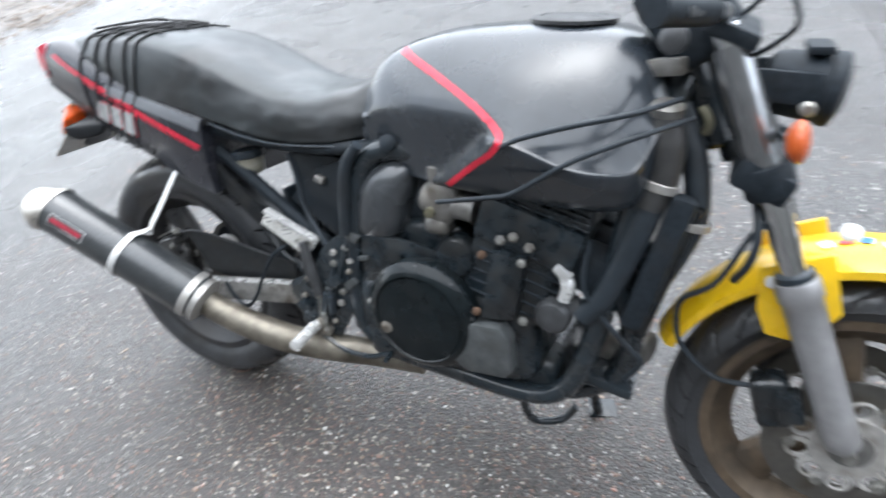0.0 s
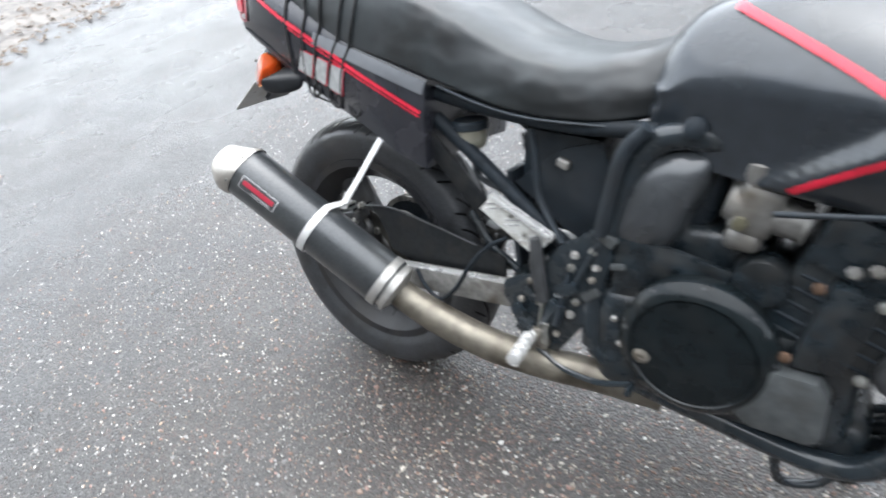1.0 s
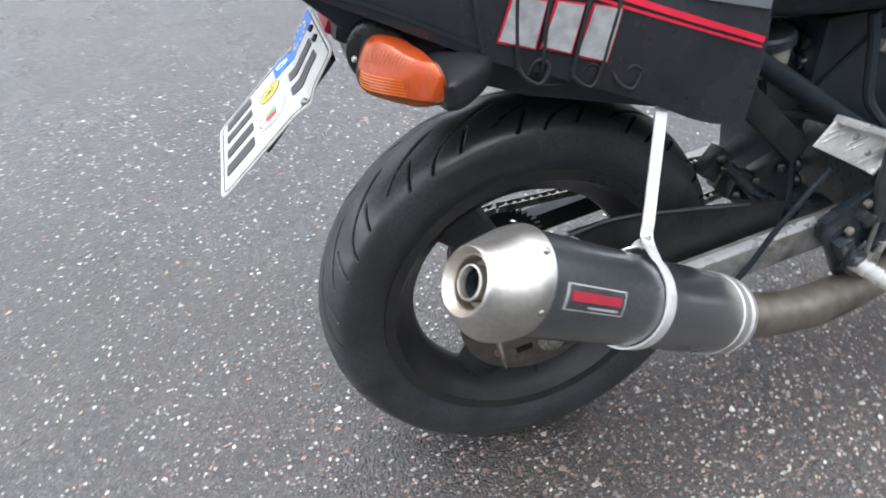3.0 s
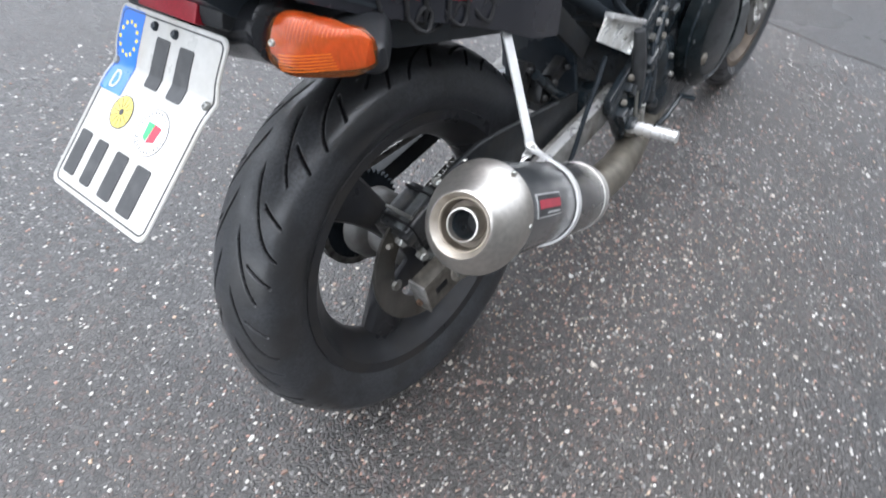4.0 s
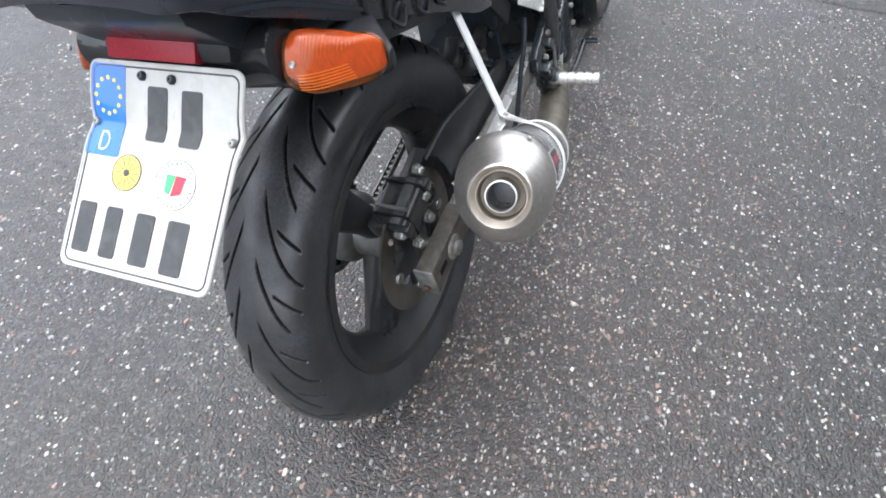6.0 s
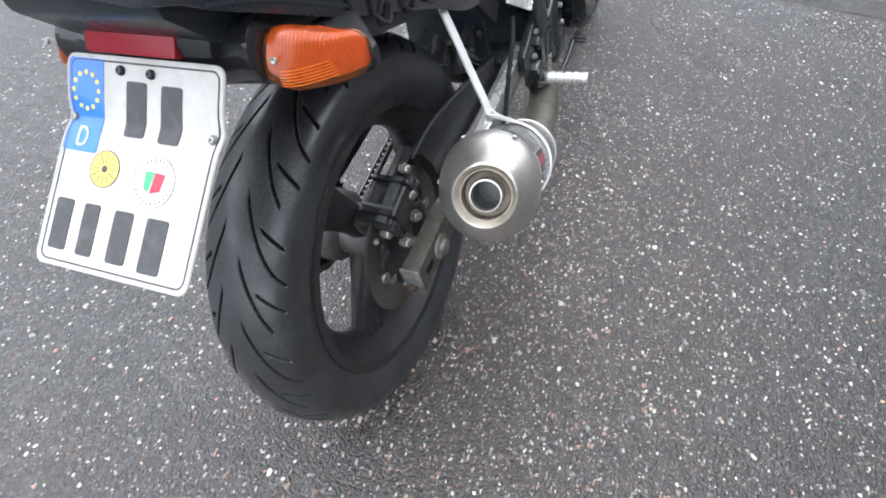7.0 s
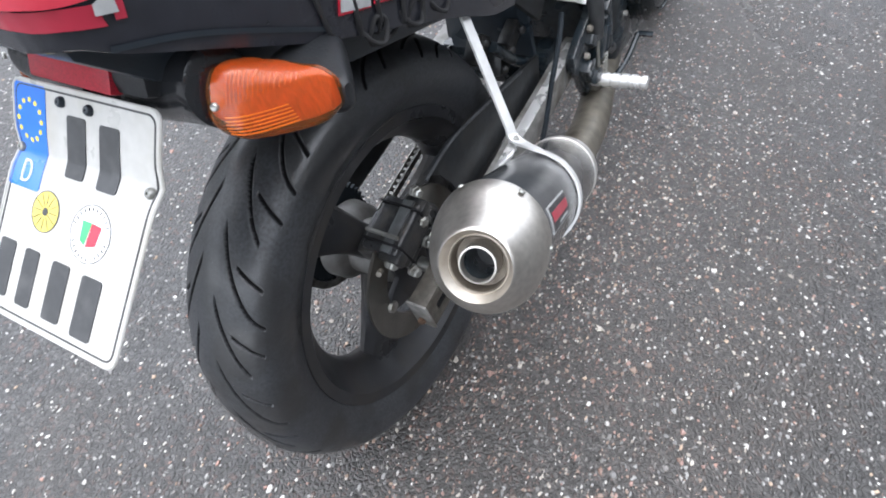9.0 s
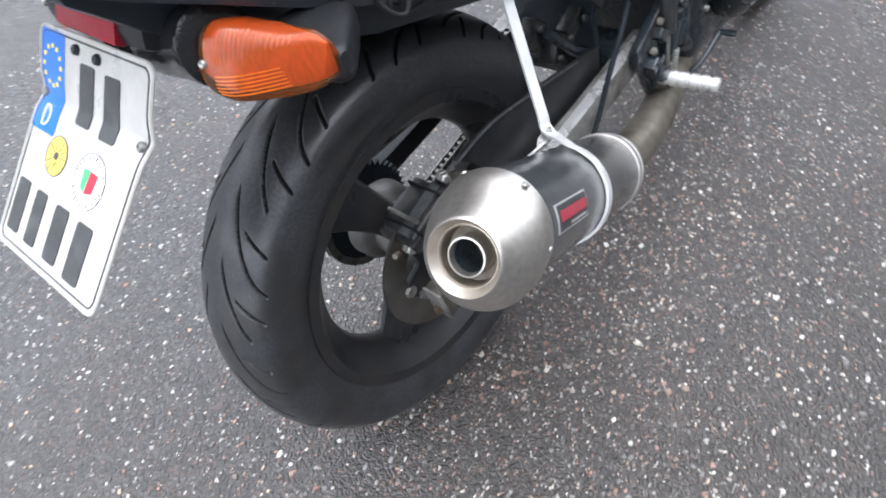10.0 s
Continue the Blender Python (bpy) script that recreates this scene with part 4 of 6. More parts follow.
def indicator(side):
    """A pod with an amber lens behind and a black shell before it."""
    pod = new("turn_indicator")
    pod.parent = bike
    tagged(pod, "amber turn indicator on a black pod")
    y = lambda v: side * v
    part("pod", lathe([(0.030, 0.0), (0.031, 0.02), (0.0305, 0.055), (0.031, 0.086), (0.032, 0.090), (0.032, 0.100), (0.028, 0.102)], (-0.197, y(0.030), 0.777), (0.0, side, 0.13), 32), WET_PLASTIC, pod)

    def section(v, x0, x1, z0, z1, power, lean=0.0, fall=0.0):
        out = []
        for q in np.linspace(0, 2 * np.pi, 28, endpoint=False):
            c, d = math.cos(q), math.sin(q)
            out.append(((x0 + x1) / 2 + (x1 - x0) / 2 * math.copysign(abs(c) ** power, c), y(v - 0.004), (z0 + z1) / 2 + (z1 - z0) / 2 * math.copysign(abs(d) ** power, d)))
        out = [(px + lean * (pz - z0) * (x1 - px) / (x1 - x0), py, pz) for px, py, pz in out]
        fall *= min(1, max(0, (0.196 - v) / 0.040))
        return [(px, py, pz - fall * max(0, px + 0.212) * (pz - z0) / (z1 - z0)) for px, py, pz in out]

    rounded = lambda v: float(np.interp(v, (0.140, 0.165), (0.70, 0.36)))
    lens = [(0.1375, -0.224, -0.160, 0.773, 0.811), (0.1400, -0.231, -0.160, 0.766, 0.818), (0.152, -0.231, -0.158, 0.762, 0.819), (0.166, -0.222, -0.155, 0.758, 0.813), (0.182, -0.203, -0.152, 0.754, 0.801), (0.196, -0.182, -0.149, 0.751, 0.791), (0.2035, -0.171, -0.147, 0.752, 0.784), (0.2065, -0.164, -0.146, 0.756, 0.779)]
    shell = [(0.134, -0.167, -0.110, 0.758, 0.784), (0.141, -0.164, -0.092, 0.749, 0.785), (0.155, -0.160, -0.082, 0.742, 0.783), (0.172, -0.156, -0.096, 0.738, 0.780), (0.190, -0.152, -0.116, 0.738, 0.776), (0.203, -0.149, -0.130, 0.744, 0.773), (0.209, -0.147, -0.138, 0.752, 0.770)]
    part("shell", grid_bm([section(*q, 0.75) for q in catmull(shell, 22)]), SHELL, pod, "black rain-beaded shell")
    lb = part("lens", grid_bm([section(*q, rounded(q[0]), 0.5, 0.42) for q in catmull(lens, 26)]), AMBER, pod, "ribbed amber lens with rain drops")
    lens_tree = bvh_of(grid_bm([section(*q, rounded(q[0]), 0.5, 0.42) for q in catmull(lens, 26)]))

    def in_lens(v, z):
        hit = lens_tree.ray_cast(Vector((-0.4, y(v), z)), Vector((1, 0, 0)))
        return None if hit[0] is None else hit[0] + Vector((0.0038, 0, 0))

    ribs = []
    for k in range(6):
        row = [in_lens(v - 0.004, 0.7660 - 0.15 * (v - 0.155) + 0.0026 * k) for v in np.linspace(0.152, 0.190 - 0.001 * k, 14)]
        ribs.append(tube([q for q in row if q is not None], 0.0006, seg=6, smooth=False))
    fine = []
    for v in np.linspace(0.154, 0.188, 15):
        row = [q for q in (in_lens(v - 0.004, z) for z in np.linspace(0.788, 0.811 - 0.45 * max(0, v - 0.160), 6)) if q is not None]
        if len(row) > 2:
            fine.append(tube(row, 0.0006, seg=5, smooth=False))
    core = [(v, x0 + 0.0085, x1 - 0.002, z0 + 0.005, z1 - 0.004) for v, x0, x1, z0, z1 in lens[1:-1]]
    part("rib", joined(*ribs), AMBER_RIB, lb, "bright orange lens ribs")
    part("fine_rib", joined(*fine), AMBER_FINE, lb)
    part("lens_core", grid_bm([section(*q, rounded(q[0]), 0.5, 0.42) for q in catmull(core, 12)]), AMBER_CORE, lb)
    part("lens_screw", lathe([(0.0034, 0), (0.0034, 0.002), (0.0025, 0.003), (0.001, 0.002)], (-0.2225, y(0.1510), 0.793), (-1, side * 0.3, 0.4), 12), BOLT, pod)
    return pod


indicator(-1)
indicator(1)

# -- number plate, bent across its upper third --
T0, F0, B0 = np.array((-0.244, -0.0140, 0.796)), np.array((-0.2805, -0.0135, 0.747)), np.array((-0.3975, -0.0120, 0.6505))
U = np.array((0.05, -1.0, -0.03)) / np.linalg.norm((0.05, -1.0, -0.03))
HALF, FOLD, TALL = 0.09, 0.061, 0.205
OUT = np.array((-0.74, 0, 0.67))


def on_plate(u, v, lift=0.0):
    """A point of the plate: u to the right as seen from behind, v down from its top edge."""
    k = v / FOLD
    a = T0 + (F0 - T0) * k if v < FOLD else F0 + (B0 - F0) * (v - FOLD) / (TALL - FOLD)
    bow = 0.004 * math.exp(-((v - FOLD) / 0.012) ** 2) * (abs(u) / HALF) ** 2
    return a + U * u * 1.07 + OUT * (lift - bow)


def plate_shape(outline, thick, lift, rows=None):
    """A flat shape on the plate, with (u, v) outline cut along its length so that it follows the bend."""
    us, vs = [p[0] for p in outline], [p[1] for p in outline]
    v0, v1 = min(vs), max(vs)
    cuts = sorted({v0, v1, *(v for v in np.linspace(v0, v1, rows or max(2, int((v1 - v0) / 0.006) + 2))), *vs, *([FOLD] if v0 < FOLD < v1 else [])})
    rings = []
    for v in cuts:
        xs = []
        for (a, b), (c, d) in zip(outline, outline[1:] + outline[:1]):
            if min(b, d) - 1e-9 <= v <= max(b, d) + 1e-9 and abs(d - b) > 1e-9:
                xs.append(a + (c - a) * (v - b) / (d - b))
            elif abs(d - b) <= 1e-9 and abs(v - b) < 1e-9:
                xs += [a, c]
        lo, hi = min(xs), max(xs)
        if hi - lo < 1e-5:
            hi = lo + 1e-4
        ks = np.linspace(lo, hi, 7)
        rings.append([on_plate(u, v, lift + thick) for u in ks] + [on_plate(u, v, lift) for u in ks[::-1]])
    return grid_bm(rings)


def rounded(u0, u1, v0, v1, r, n=6):
    pts = []
    for cu, cv, a0 in ((u1 - r, v0 + r, -90), (u1 - r, v1 - r, 0), (u0 + r, v1 - r, 90), (u0 + r, v0 + r, 180)):
        pts += [(cu + r * math.cos(radians(a0 + 90 * k / n)), cv + r * math.sin(radians(a0 + 90 * k / n))) for k in range(n + 1)]
    return pts


def disc_uv(u, v, r, n=28):
    return [(u + r * math.cos(2 * math.pi * k / n + 0.01), v + r * math.sin(2 * math.pi * k / n + 0.01)) for k in range(n)]


plate = part("number_plate", plate_shape(rounded(-HALF, HALF, 0, TALL, 0.010), 0.0015, 0), WHITE_PLATE, bike, "bent white number plate, weathered", sharp=50)
# border: black line inside a raised white rim
ring_pts = rounded(-HALF + 0.0055, HALF - 0.0055, 0.0055, TALL - 0.0055, 0.008, 5)
ring_pts = [q for a, b in zip(ring_pts, ring_pts[1:] + ring_pts[:1]) for q in np.linspace(a, b, max(2, int(math.hypot(b[0] - a[0], b[1] - a[1]) / 0.008)), endpoint=False)]
part("border_line", tube([on_plate(u, v, 0.0012) for u, v in ring_pts] + [on_plate(*ring_pts[0], 0.0012)], 0.0011, seg=6, smooth=False), PLATE_BLACK, plate, "black border line")
rim_pts = rounded(-HALF + 0.0012, HALF - 0.0012, 0.0012, TALL - 0.0012, 0.010, 5)
rim_pts = [q for a, b in zip(rim_pts, rim_pts[1:] + rim_pts[:1]) for q in np.linspace(a, b, max(2, int(math.hypot(b[0] - a[0], b[1] - a[1]) / 0.008)), endpoint=False)]
part("raised_rim", tube([on_plate(u, v, 0.001) for u, v in rim_pts] + [on_plate(*rim_pts[0], 0.001)], 0.0016, seg=6, smooth=False), WHITE_PLATE, plate)
for u0, u1, v0, v1 in ((-0.021, 0.010, 0.022, 0.074), (0.019, 0.050, 0.023, 0.076), (-0.082, -0.053, 0.140, 0.189), (-0.047, -0.020, 0.141, 0.190), (-0.010, 0.020, 0.142, 0.191), (0.028, 0.060, 0.143, 0.193)):
    part("bar", plate_shape(rounded(u0 + 0.004, u1 - 0.004, v0, v1, 0.003), 0.0008, 0.0016), PLATE_BLACK, plate, "plain dark bar")
blue = part("blue_field", plate_shape(rounded(-HALF + 0.003, -0.045, 0.004, 0.094, 0.003), 0.0004, 0.0016), PLATE_BLUE, plate, "blue field with a ring of small stars")
for k in range(12):
    a = 2 * math.pi * k / 12
    part("star", plate_shape(disc_uv(-0.066 + 0.0155 * math.cos(a), 0.035 + 0.0175 * math.sin(a), 0.0022, 8), 0.0004, 0.0021), STAR, blue)
d_line = [(-0.0705, 0.0705), (-0.0705, 0.0880)] + [(-0.0665 + 0.0068 * math.sin(a), 0.07925 + 0.00875 * math.cos(a)) for a in np.linspace(0.0, math.pi, 12)] + [(-0.0705, 0.0705)]
d_line = [q for a, b in zip(d_line, d_line[1:]) for q in np.linspace(a, b, 4, endpoint=False)] + [d_line[-1]]
part("letter", tube([on_plate(u, v, 0.0020) for u, v in d_line], 0.0011, seg=6, smooth=False), SEAL_WHITE, blue, "white letter D")
seal = part("yellow_seal", plate_shape(disc_uv(-0.030, 0.107, 0.0175), 0.0004, 0.0016), SEAL_YELLOW, plate, "yellow round sticker with spokes")
part("seal_hub", plate_shape(disc_uv(-0.030, 0.107, 0.0035, 14), 0.0003, 0.0021), PLATE_BLACK, seal)
for k in range(12):
    a = 2 * math.pi * k / 12
    c, s = math.cos(a), math.sin(a)
    part("seal_spoke", tube([on_plate(-0.030 + r_ * c, 0.107 + r_ * s, 0.0020) for r_ in (0.005, 0.0155)], 0.0004, seg=5), PLATE_BLACK, seal)
part("seal_edge", tube([on_plate(-0.030 + 0.0172 * math.cos(a), 0.107 + 0.0172 * math.sin(a), 0.0019) for a in np.linspace(0, 2 * np.pi, 33)], 0.0005, seg=5, smooth=False), PLATE_BLACK, seal)
seal = part("round_seal", plate_shape(disc_uv(0.029, 0.111, 0.0235), 0.0004, 0.0016), SEAL_WHITE, plate, "white round sticker with a small shield")
part("seal_edge", tube([on_plate(0.029 + 0.0232 * math.cos(a), 0.111 + 0.0232 * math.sin(a), 0.0019) for a in np.linspace(0, 2 * np.pi, 41)], 0.0004, seg=5, smooth=False), PLATE_BLACK, seal)
part("shield", plate_shape([(0.018, 0.102), (0.029, 0.102), (0.025, 0.121), (0.019, 0.118)], 0.0003, 0.0021), GREEN, seal)
part("shield", plate_shape([(0.0293, 0.102), (0.041, 0.103), (0.038, 0.119), (0.0265, 0.122)], 0.0003, 0.0021), RED_TAPE, seal)
for k in range(26):
    a = 2 * math.pi * k / 26
    if k % 13 not in (0, 12):
        part("seal_tick", tube([on_plate(0.029 + r_ * math.cos(a), 0.111 + r_ * math.sin(a), 0.0020) for r_ in (0.0185, 0.0215)], 0.0007, seg=5), PLATE_BLACK, seal)
for u, v in ((-0.083, 0.0615), (0.080, 0.066), (-0.024, 0.013), (0.011, 0.014)):
    dark = v < 0.03
    part("plate_screw", lathe([(0.0048, 0), (0.0048, 0.003), (0.0035, 0.0048), (0.0012, 0.005), (0.001, 0.0025)], on_plate(u, v, 0.0008), OUT, 12), PLASTIC if dark else BOLT, plate)

# -- exhaust --
OUTLET = np.array((-0.171, -0.313, 0.624))
JOIN, E1 = np.array((-0.1217, -0.2988, 0.601)), np.array((0.2035, -0.2245, 0.3915))
AX = (E1 - JOIN) / np.linalg.norm(E1 - JOIN)
E0 = JOIN - AX * 0.068
LONG = np.linalg.norm(E1 - E0)
silencer = part("silencer", lathe([(0.053, 0.066), (0.0555, 0.069), (0.0555, LONG - 0.012), (0.053, LONG - 0.006)], E0, AX, 56), CAN, bike, "black carbon-look silencer with a steel cone end")
SAG = np.array((0.0, 0.0, -1.0)) + AX * AX[2]
SAG /= np.linalg.norm(SAG)
SIDE = np.cross(AX, SAG)
cone_rows = []
for k, r_, sag in catmull([(0.0, 0.0335, 0.0), (0.03, 0.0356, 0.0002), (0.12, 0.0392, 0.002), (0.35, 0.0475, 0.006), (0.60, 0.0540, 0.007), (0.82, 0.0572, 0.004), (0.95, 0.0578, 0.002), (1.10, 0.0576, 0.0)], 22):
    c_ = OUTLET + (JOIN - OUTLET) * k + SAG * sag
    cone_rows.append([c_ + r_ * (math.cos(a) * SIDE + math.sin(a) * SAG) for a in np.linspace(0, 2 * np.pi, 72, endpoint=False)])
part("cone", grid_bm(cone_rows, cap=False), BRUSHED, silencer, "brushed steel cone end")
part("outlet_flange", lathe([(0.0345, 0.0010), (0.0335, 0.0000), (0.0318, 0.0020), (0.0278, 0.0085), (0.0268, 0.0078), (0.0255, 0.0105)], OUTLET, AX, 48, cap=False), FLANGE, silencer, "dished steel outlet flange")
part("outlet_cup", lathe([(0.0256, 0.0095), (0.0248, 0.024), (0.0182, 0.025)], OUTLET, AX, 48, cap=False), SOOT, silencer, "soot-stained outlet")
part("outlet_pipe", lathe([(0.0150, 0.075), (0.0152, 0.0075), (0.0160, 0.0058), (0.0175, 0.0062), (0.0180, 0.0085), (0.0180, 0.055)], OUTLET, AX, 40, cap=False), BRUSHED, silencer)
part("outlet_bore", lathe([(0.0149, 0.075), (0.0149, 0.014)], OUTLET, AX, 32, cap=False), ENGINE, silencer)
part("outlet_dark", lathe([(0.0156, 0.075), (0.0156, 0.078), (0.001, 0.078)], OUTLET, AX, 24), ENGINE, silencer)
for k in range(6):
    a = 2 * math.pi * k / 6
    s_ = np.cross(AX, (0, 0, 1))
    s_ /= np.linalg.norm(s_)
    u_ = np.cross(AX, s_)
    rad = math.cos(a) * s_ + math.sin(a) * u_
    part("rivet", lathe([(0.0034, 0), (0.003, 0.0015), (0.001, 0.0022)], E0 + AX * 0.0655 + rad * 0.0578, rad, 10), BOLT, silencer)
part("drain_spout", tube([OUTLET + AX * 0.020 + SAG * 0.036, OUTLET + AX * 0.013 + SAG * 0.0445], [0.006, 0.0052], seg=12), SOOT, silencer)
part("end_collar", lathe([(0.0545, LONG - 0.030), (0.0575, LONG - 0.028), (0.0575, LONG - 0.012), (0.051, LONG - 0.008), (0.051, LONG), (0.0555, LONG + 0.002), (0.0555, LONG + 0.010), (0.040, LONG + 0.016), (0.030, LONG + 0.02)], E0, AX, 48), CLAMP, silencer, "dull steel clamp at the silencer's mouth")
# badge: plain red block in a silver frame on the outer side
s_ = np.array((0, -1.0, 0)) - AX * (np.array((0, -1.0, 0)) @ AX)
s_ /= np.linalg.norm(s_)
u_ = np.cross(s_, AX)
u_ = u_ if u_[2] > 0 else -u_


def on_can(d, ang, r):
    return E0 + AX * d + r * (math.cos(ang) * s_ + math.sin(ang) * u_)


def can_patch(d0, d1, a0, a1, r, t):
    ds = np.linspace(d0, d1, 6)
    aa = np.linspace(a0, a1, 8)
    return grid_bm([[on_can(d, a, r + t) for a in aa] + [on_can(d, a, r) for a in aa[::-1]] for d in ds])


badge = part("badge", can_patch(0.092, 0.182, 0.22, 0.70, 0.0553, 0.0012), SILVER, silencer, "silver-framed red badge")
part("badge_dark", can_patch(0.0945, 0.1795, 0.25, 0.67, 0.0563, 0.0006), PLATE_BLACK, badge)
part("badge_red", can_patch(0.099, 0.175, 0.40, 0.57, 0.0568, 0.0005), BORDER, badge, "plain red block")
part("badge_bar", can_patch(0.125, 0.172, 0.29, 0.33, 0.0568, 0.0005), SILVER, badge)
# the strap, up to the tail
D = 0.262
loop = [on_can(D, a, 0.0578) for a in np.linspace(-2.3, 0.9, 24)]
norm = [np.array(math.cos(a) * s_ + math.sin(a) * u_) for a in np.linspace(-2.3, 0.9, 24)]
strap = part("hanger_strap", band(loop, 0.016, 0.003, norm, 110), ALU_STRAP, bike, "bare aluminium hanger strap")
HJ = np.array((0.081, -0.221, 0.547))
around = lambda a: np.array(math.cos(a) * s_ + math.sin(a) * u_)
part("upright", band([on_can(D, 0.80, 0.0580), on_can(D, 1.1, 0.0583), on_can(D, 1.4, 0.0588), on_can(D, 1.66, 0.0610), HJ + (-0.0005, -0.001, 0.003), HJ + (0.006, 0.0095, 0.018), (0.0985, -0.193, 0.595), (0.116, -0.165, 0.643), (0.133, -0.137, 0.690)], 0.0145, 0.003,
                      [around(0.8), around(1.1), around(1.4), around(1.66), (-0.2, -0.80, 0.40), (-0.2, -0.95, 0.12), (-0.2, -0.97, 0.05), (-0.2, -0.97, 0.05), (-0.2, -0.97, 0.05)], 110), ALU_STRAP, strap)
part("strap_tail", band([HJ + (0.002, 0.002, 0.006), HJ + (-0.001, 0.003, -0.006), on_can(D, 2.25, 0.0605), on_can(D, 2.5, 0.0585)], 0.013, 0.0025, [(-0.3, -0.9, 0.2), (-0.3, -0.9, 0.2), around(2.6), around(2.5)], 30), ALU_STRAP, strap)
part("strap_bolt", lathe([(0.0045, -0.005), (0.0045, 0.004), (0.003, 0.005), (0.001, 0.005)], HJ + (0.0, -0.002, 0.002), (-0.8, -0.55, 0.2), 10), BOLT, strap)
pipe = part("link_pipe", tube([E1 + AX * 0.0, E1 + AX * 0.05, (0.32, -0.205, 0.338), (0.42, -0.188, 0.312), (0.52, -0.165, 0.300), (0.62, -0.14, 0.296), (0.74, -0.11, 0.285)], [0.030, 0.031, 0.033, 0.033, 0.032, 0.031, 0.030], 46, 28), PIPE, bike, "brown-tinged steel link pipe")
for k, y in enumerate((-0.115, -0.042, 0.042, 0.115)):
    part("port_flange", box((1.085, y, 0.590), (0.060, 0.068, 0.075), rot(0, 16, 0), 0.010), MATT, bike)
    part("header_pipe", tube([(1.065, y, 0.585), (1.125, y, 0.565), (1.165, y * 0.95, 0.48), (1.150, y * 0.75, 0.36), (1.06, y * 0.55, 0.272), (0.93, y * 0.4, 0.250), (0.80, y * 0.3 - 0.02, 0.262), (0.72, -0.06, 0.272)], 0.0195, 60, 16), FRAME, bike, "blackened header pipe")
# -- swing arm, rear brake, chain --
arm = part("swing_arm", joined(
    box((0.2145, -0.125, 0.3695), (0.589, 0.030, 0.052), rot(0, -9.07, 0), 0.005),
    box((0.2145, 0.128, 0.3845), (0.589, 0.030, 0.036), rot(0, -9.07, 0), 0.005)), ARM, bike, "dull aluminium box-section swing arm")
part("arm_sleeve", box((-0.006, -0.125, 0.3345), (0.142, 0.0315, 0.0585), rot(0, -9.07, 0), 0.003), DIRT_ARM, arm, "dirt-covered end of the swing arm")
# black sleeve added to darken the rear of the left arm
part("arm_sleeve", box((0.085, 0.128, 0.3640), (0.325, 0.0315, 0.040), rot(0, -9.07, 0), 0.003), GUARD, arm)
for y in (-0.125, 0.128):
    cap = part("arm_end", box((-0.0775, y, 0.3232), (0.004, 0.0335, 0.0615), rot(0, -9.07, 0), 0.0012), ARM, arm)
    part("end_bolt", lathe([(0.0065, 0), (0.0065, 0.004), (0.004, 0.006), (0.001, 0.006)], (-0.0795, y, 0.312), (-1, 0, -0.16), 6), RUST, cap)
    # slot drawn as a thin box in the recess shade colour
    part("adjuster_slot", box((-0.044, y * 1.128, 0.3285), (0.026, 0.002, 0.012), rot(0, -9.07, 0), 0.0005), GROOVE_SHADE, arm)
    part("axle_washer", lathe([(0.022, 0), (0.022, 0.004), (0.016, 0.006), (0.001, 0.006)], (0, y * 1.126, 0.334), (0, math.copysign(1, y), 0), 24), DUSTY, arm)
part("cross_tube", box((0.455, 0, 0.41), (0.07, 0.226, 0.07), None, 0.012), ENGINE, arm)
link = part("shock_link", joined(box((0.345, -0.055, 0.478), (0.055, 0.030, 0.045), rot(0, 20, 10), 0.006), box((0.385, -0.060, 0.500), (0.050, 0.024, 0.028), rot(0, -25, 0), 0.005), box((0.30, -0.045, 0.520), (0.030, 0.030, 0.050), rot(0, 35, 0), 0.006)), CALIPER, bike, "dusty shock linkage above the swing arm")
for q in ((0.332, -0.072, 0.470), (0.362, -0.072, 0.488), (0.400, -0.074, 0.505), (0.30, -0.062, 0.535)):
    part("link_bolt", lathe([(0.007, 0), (0.007, 0.006), (0.004, 0.008), (0.001, 0.008)], q, (-0.5, -1, 0.2), 6), CALIPER, link)
part("link_rod", tube([(0.30, -0.075, 0.53), (0.36, -0.085, 0.47), (0.43, -0.085, 0.43)], 0.009, 14, 10), FRAME, link)
part("mud_flap", slab([(0.415, 0.445), (0.427, 0.445), (0.395, 0.64), (0.383, 0.64)], -0.088, 0.080, 0.003), PLASTIC, bike, "black rubber flap before the wheel")
# added plate, no real part, that darkens the space under the seat
part("inner_plate", slab([(0.43, 0.68), (0.42, 0.458), (0.52, 0.458), (0.58, 0.60), (0.55, 0.69)], 0.085, 0.093, 0.004), PLASTIC, bike)
# bright strip laid on as the highlight of the arm's top edge
part("arm_edge", box((0.26, -0.130, 0.4033), (0.45, 0.018, 0.003), rot(0, -9.07, 0), 0.001), ALU, arm)
part("axle", lathe([(0.009, -0.154), (0.013, -0.153), (0.013, -0.145), (0.011, -0.144), (0.011, 0.150), (0.014, 0.152), (0.014, 0.16), (0.005, 0.162)], (0, 0, 0.334), (0, 1, 0), 20), BOLT, arm, "axle with its nut")
part("brake_hose", tube([(0.205, -0.145, 0.395), (0.23, -0.150, 0.365), (0.27, -0.152, 0.345), (0.31, -0.152, 0.385), (0.345, -0.152, 0.45), (0.385, -0.150, 0.505), (0.42, -0.140, 0.53)], 0.0045, 60, 8), MATT, arm, "thin rubber brake hose")
guard = part("torque_arm", slab([(0.035, 0.492), (0.11, 0.500), (0.22, 0.488), (0.325, 0.474), (0.400, 0.462), (0.40, 0.405), (0.15, 0.385), (0.100, 0.398), (0.088, 0.432), (0.065, 0.468)], -0.104, -0.097, 0.002), GUARD, bike, "flat black guard above the swing arm")
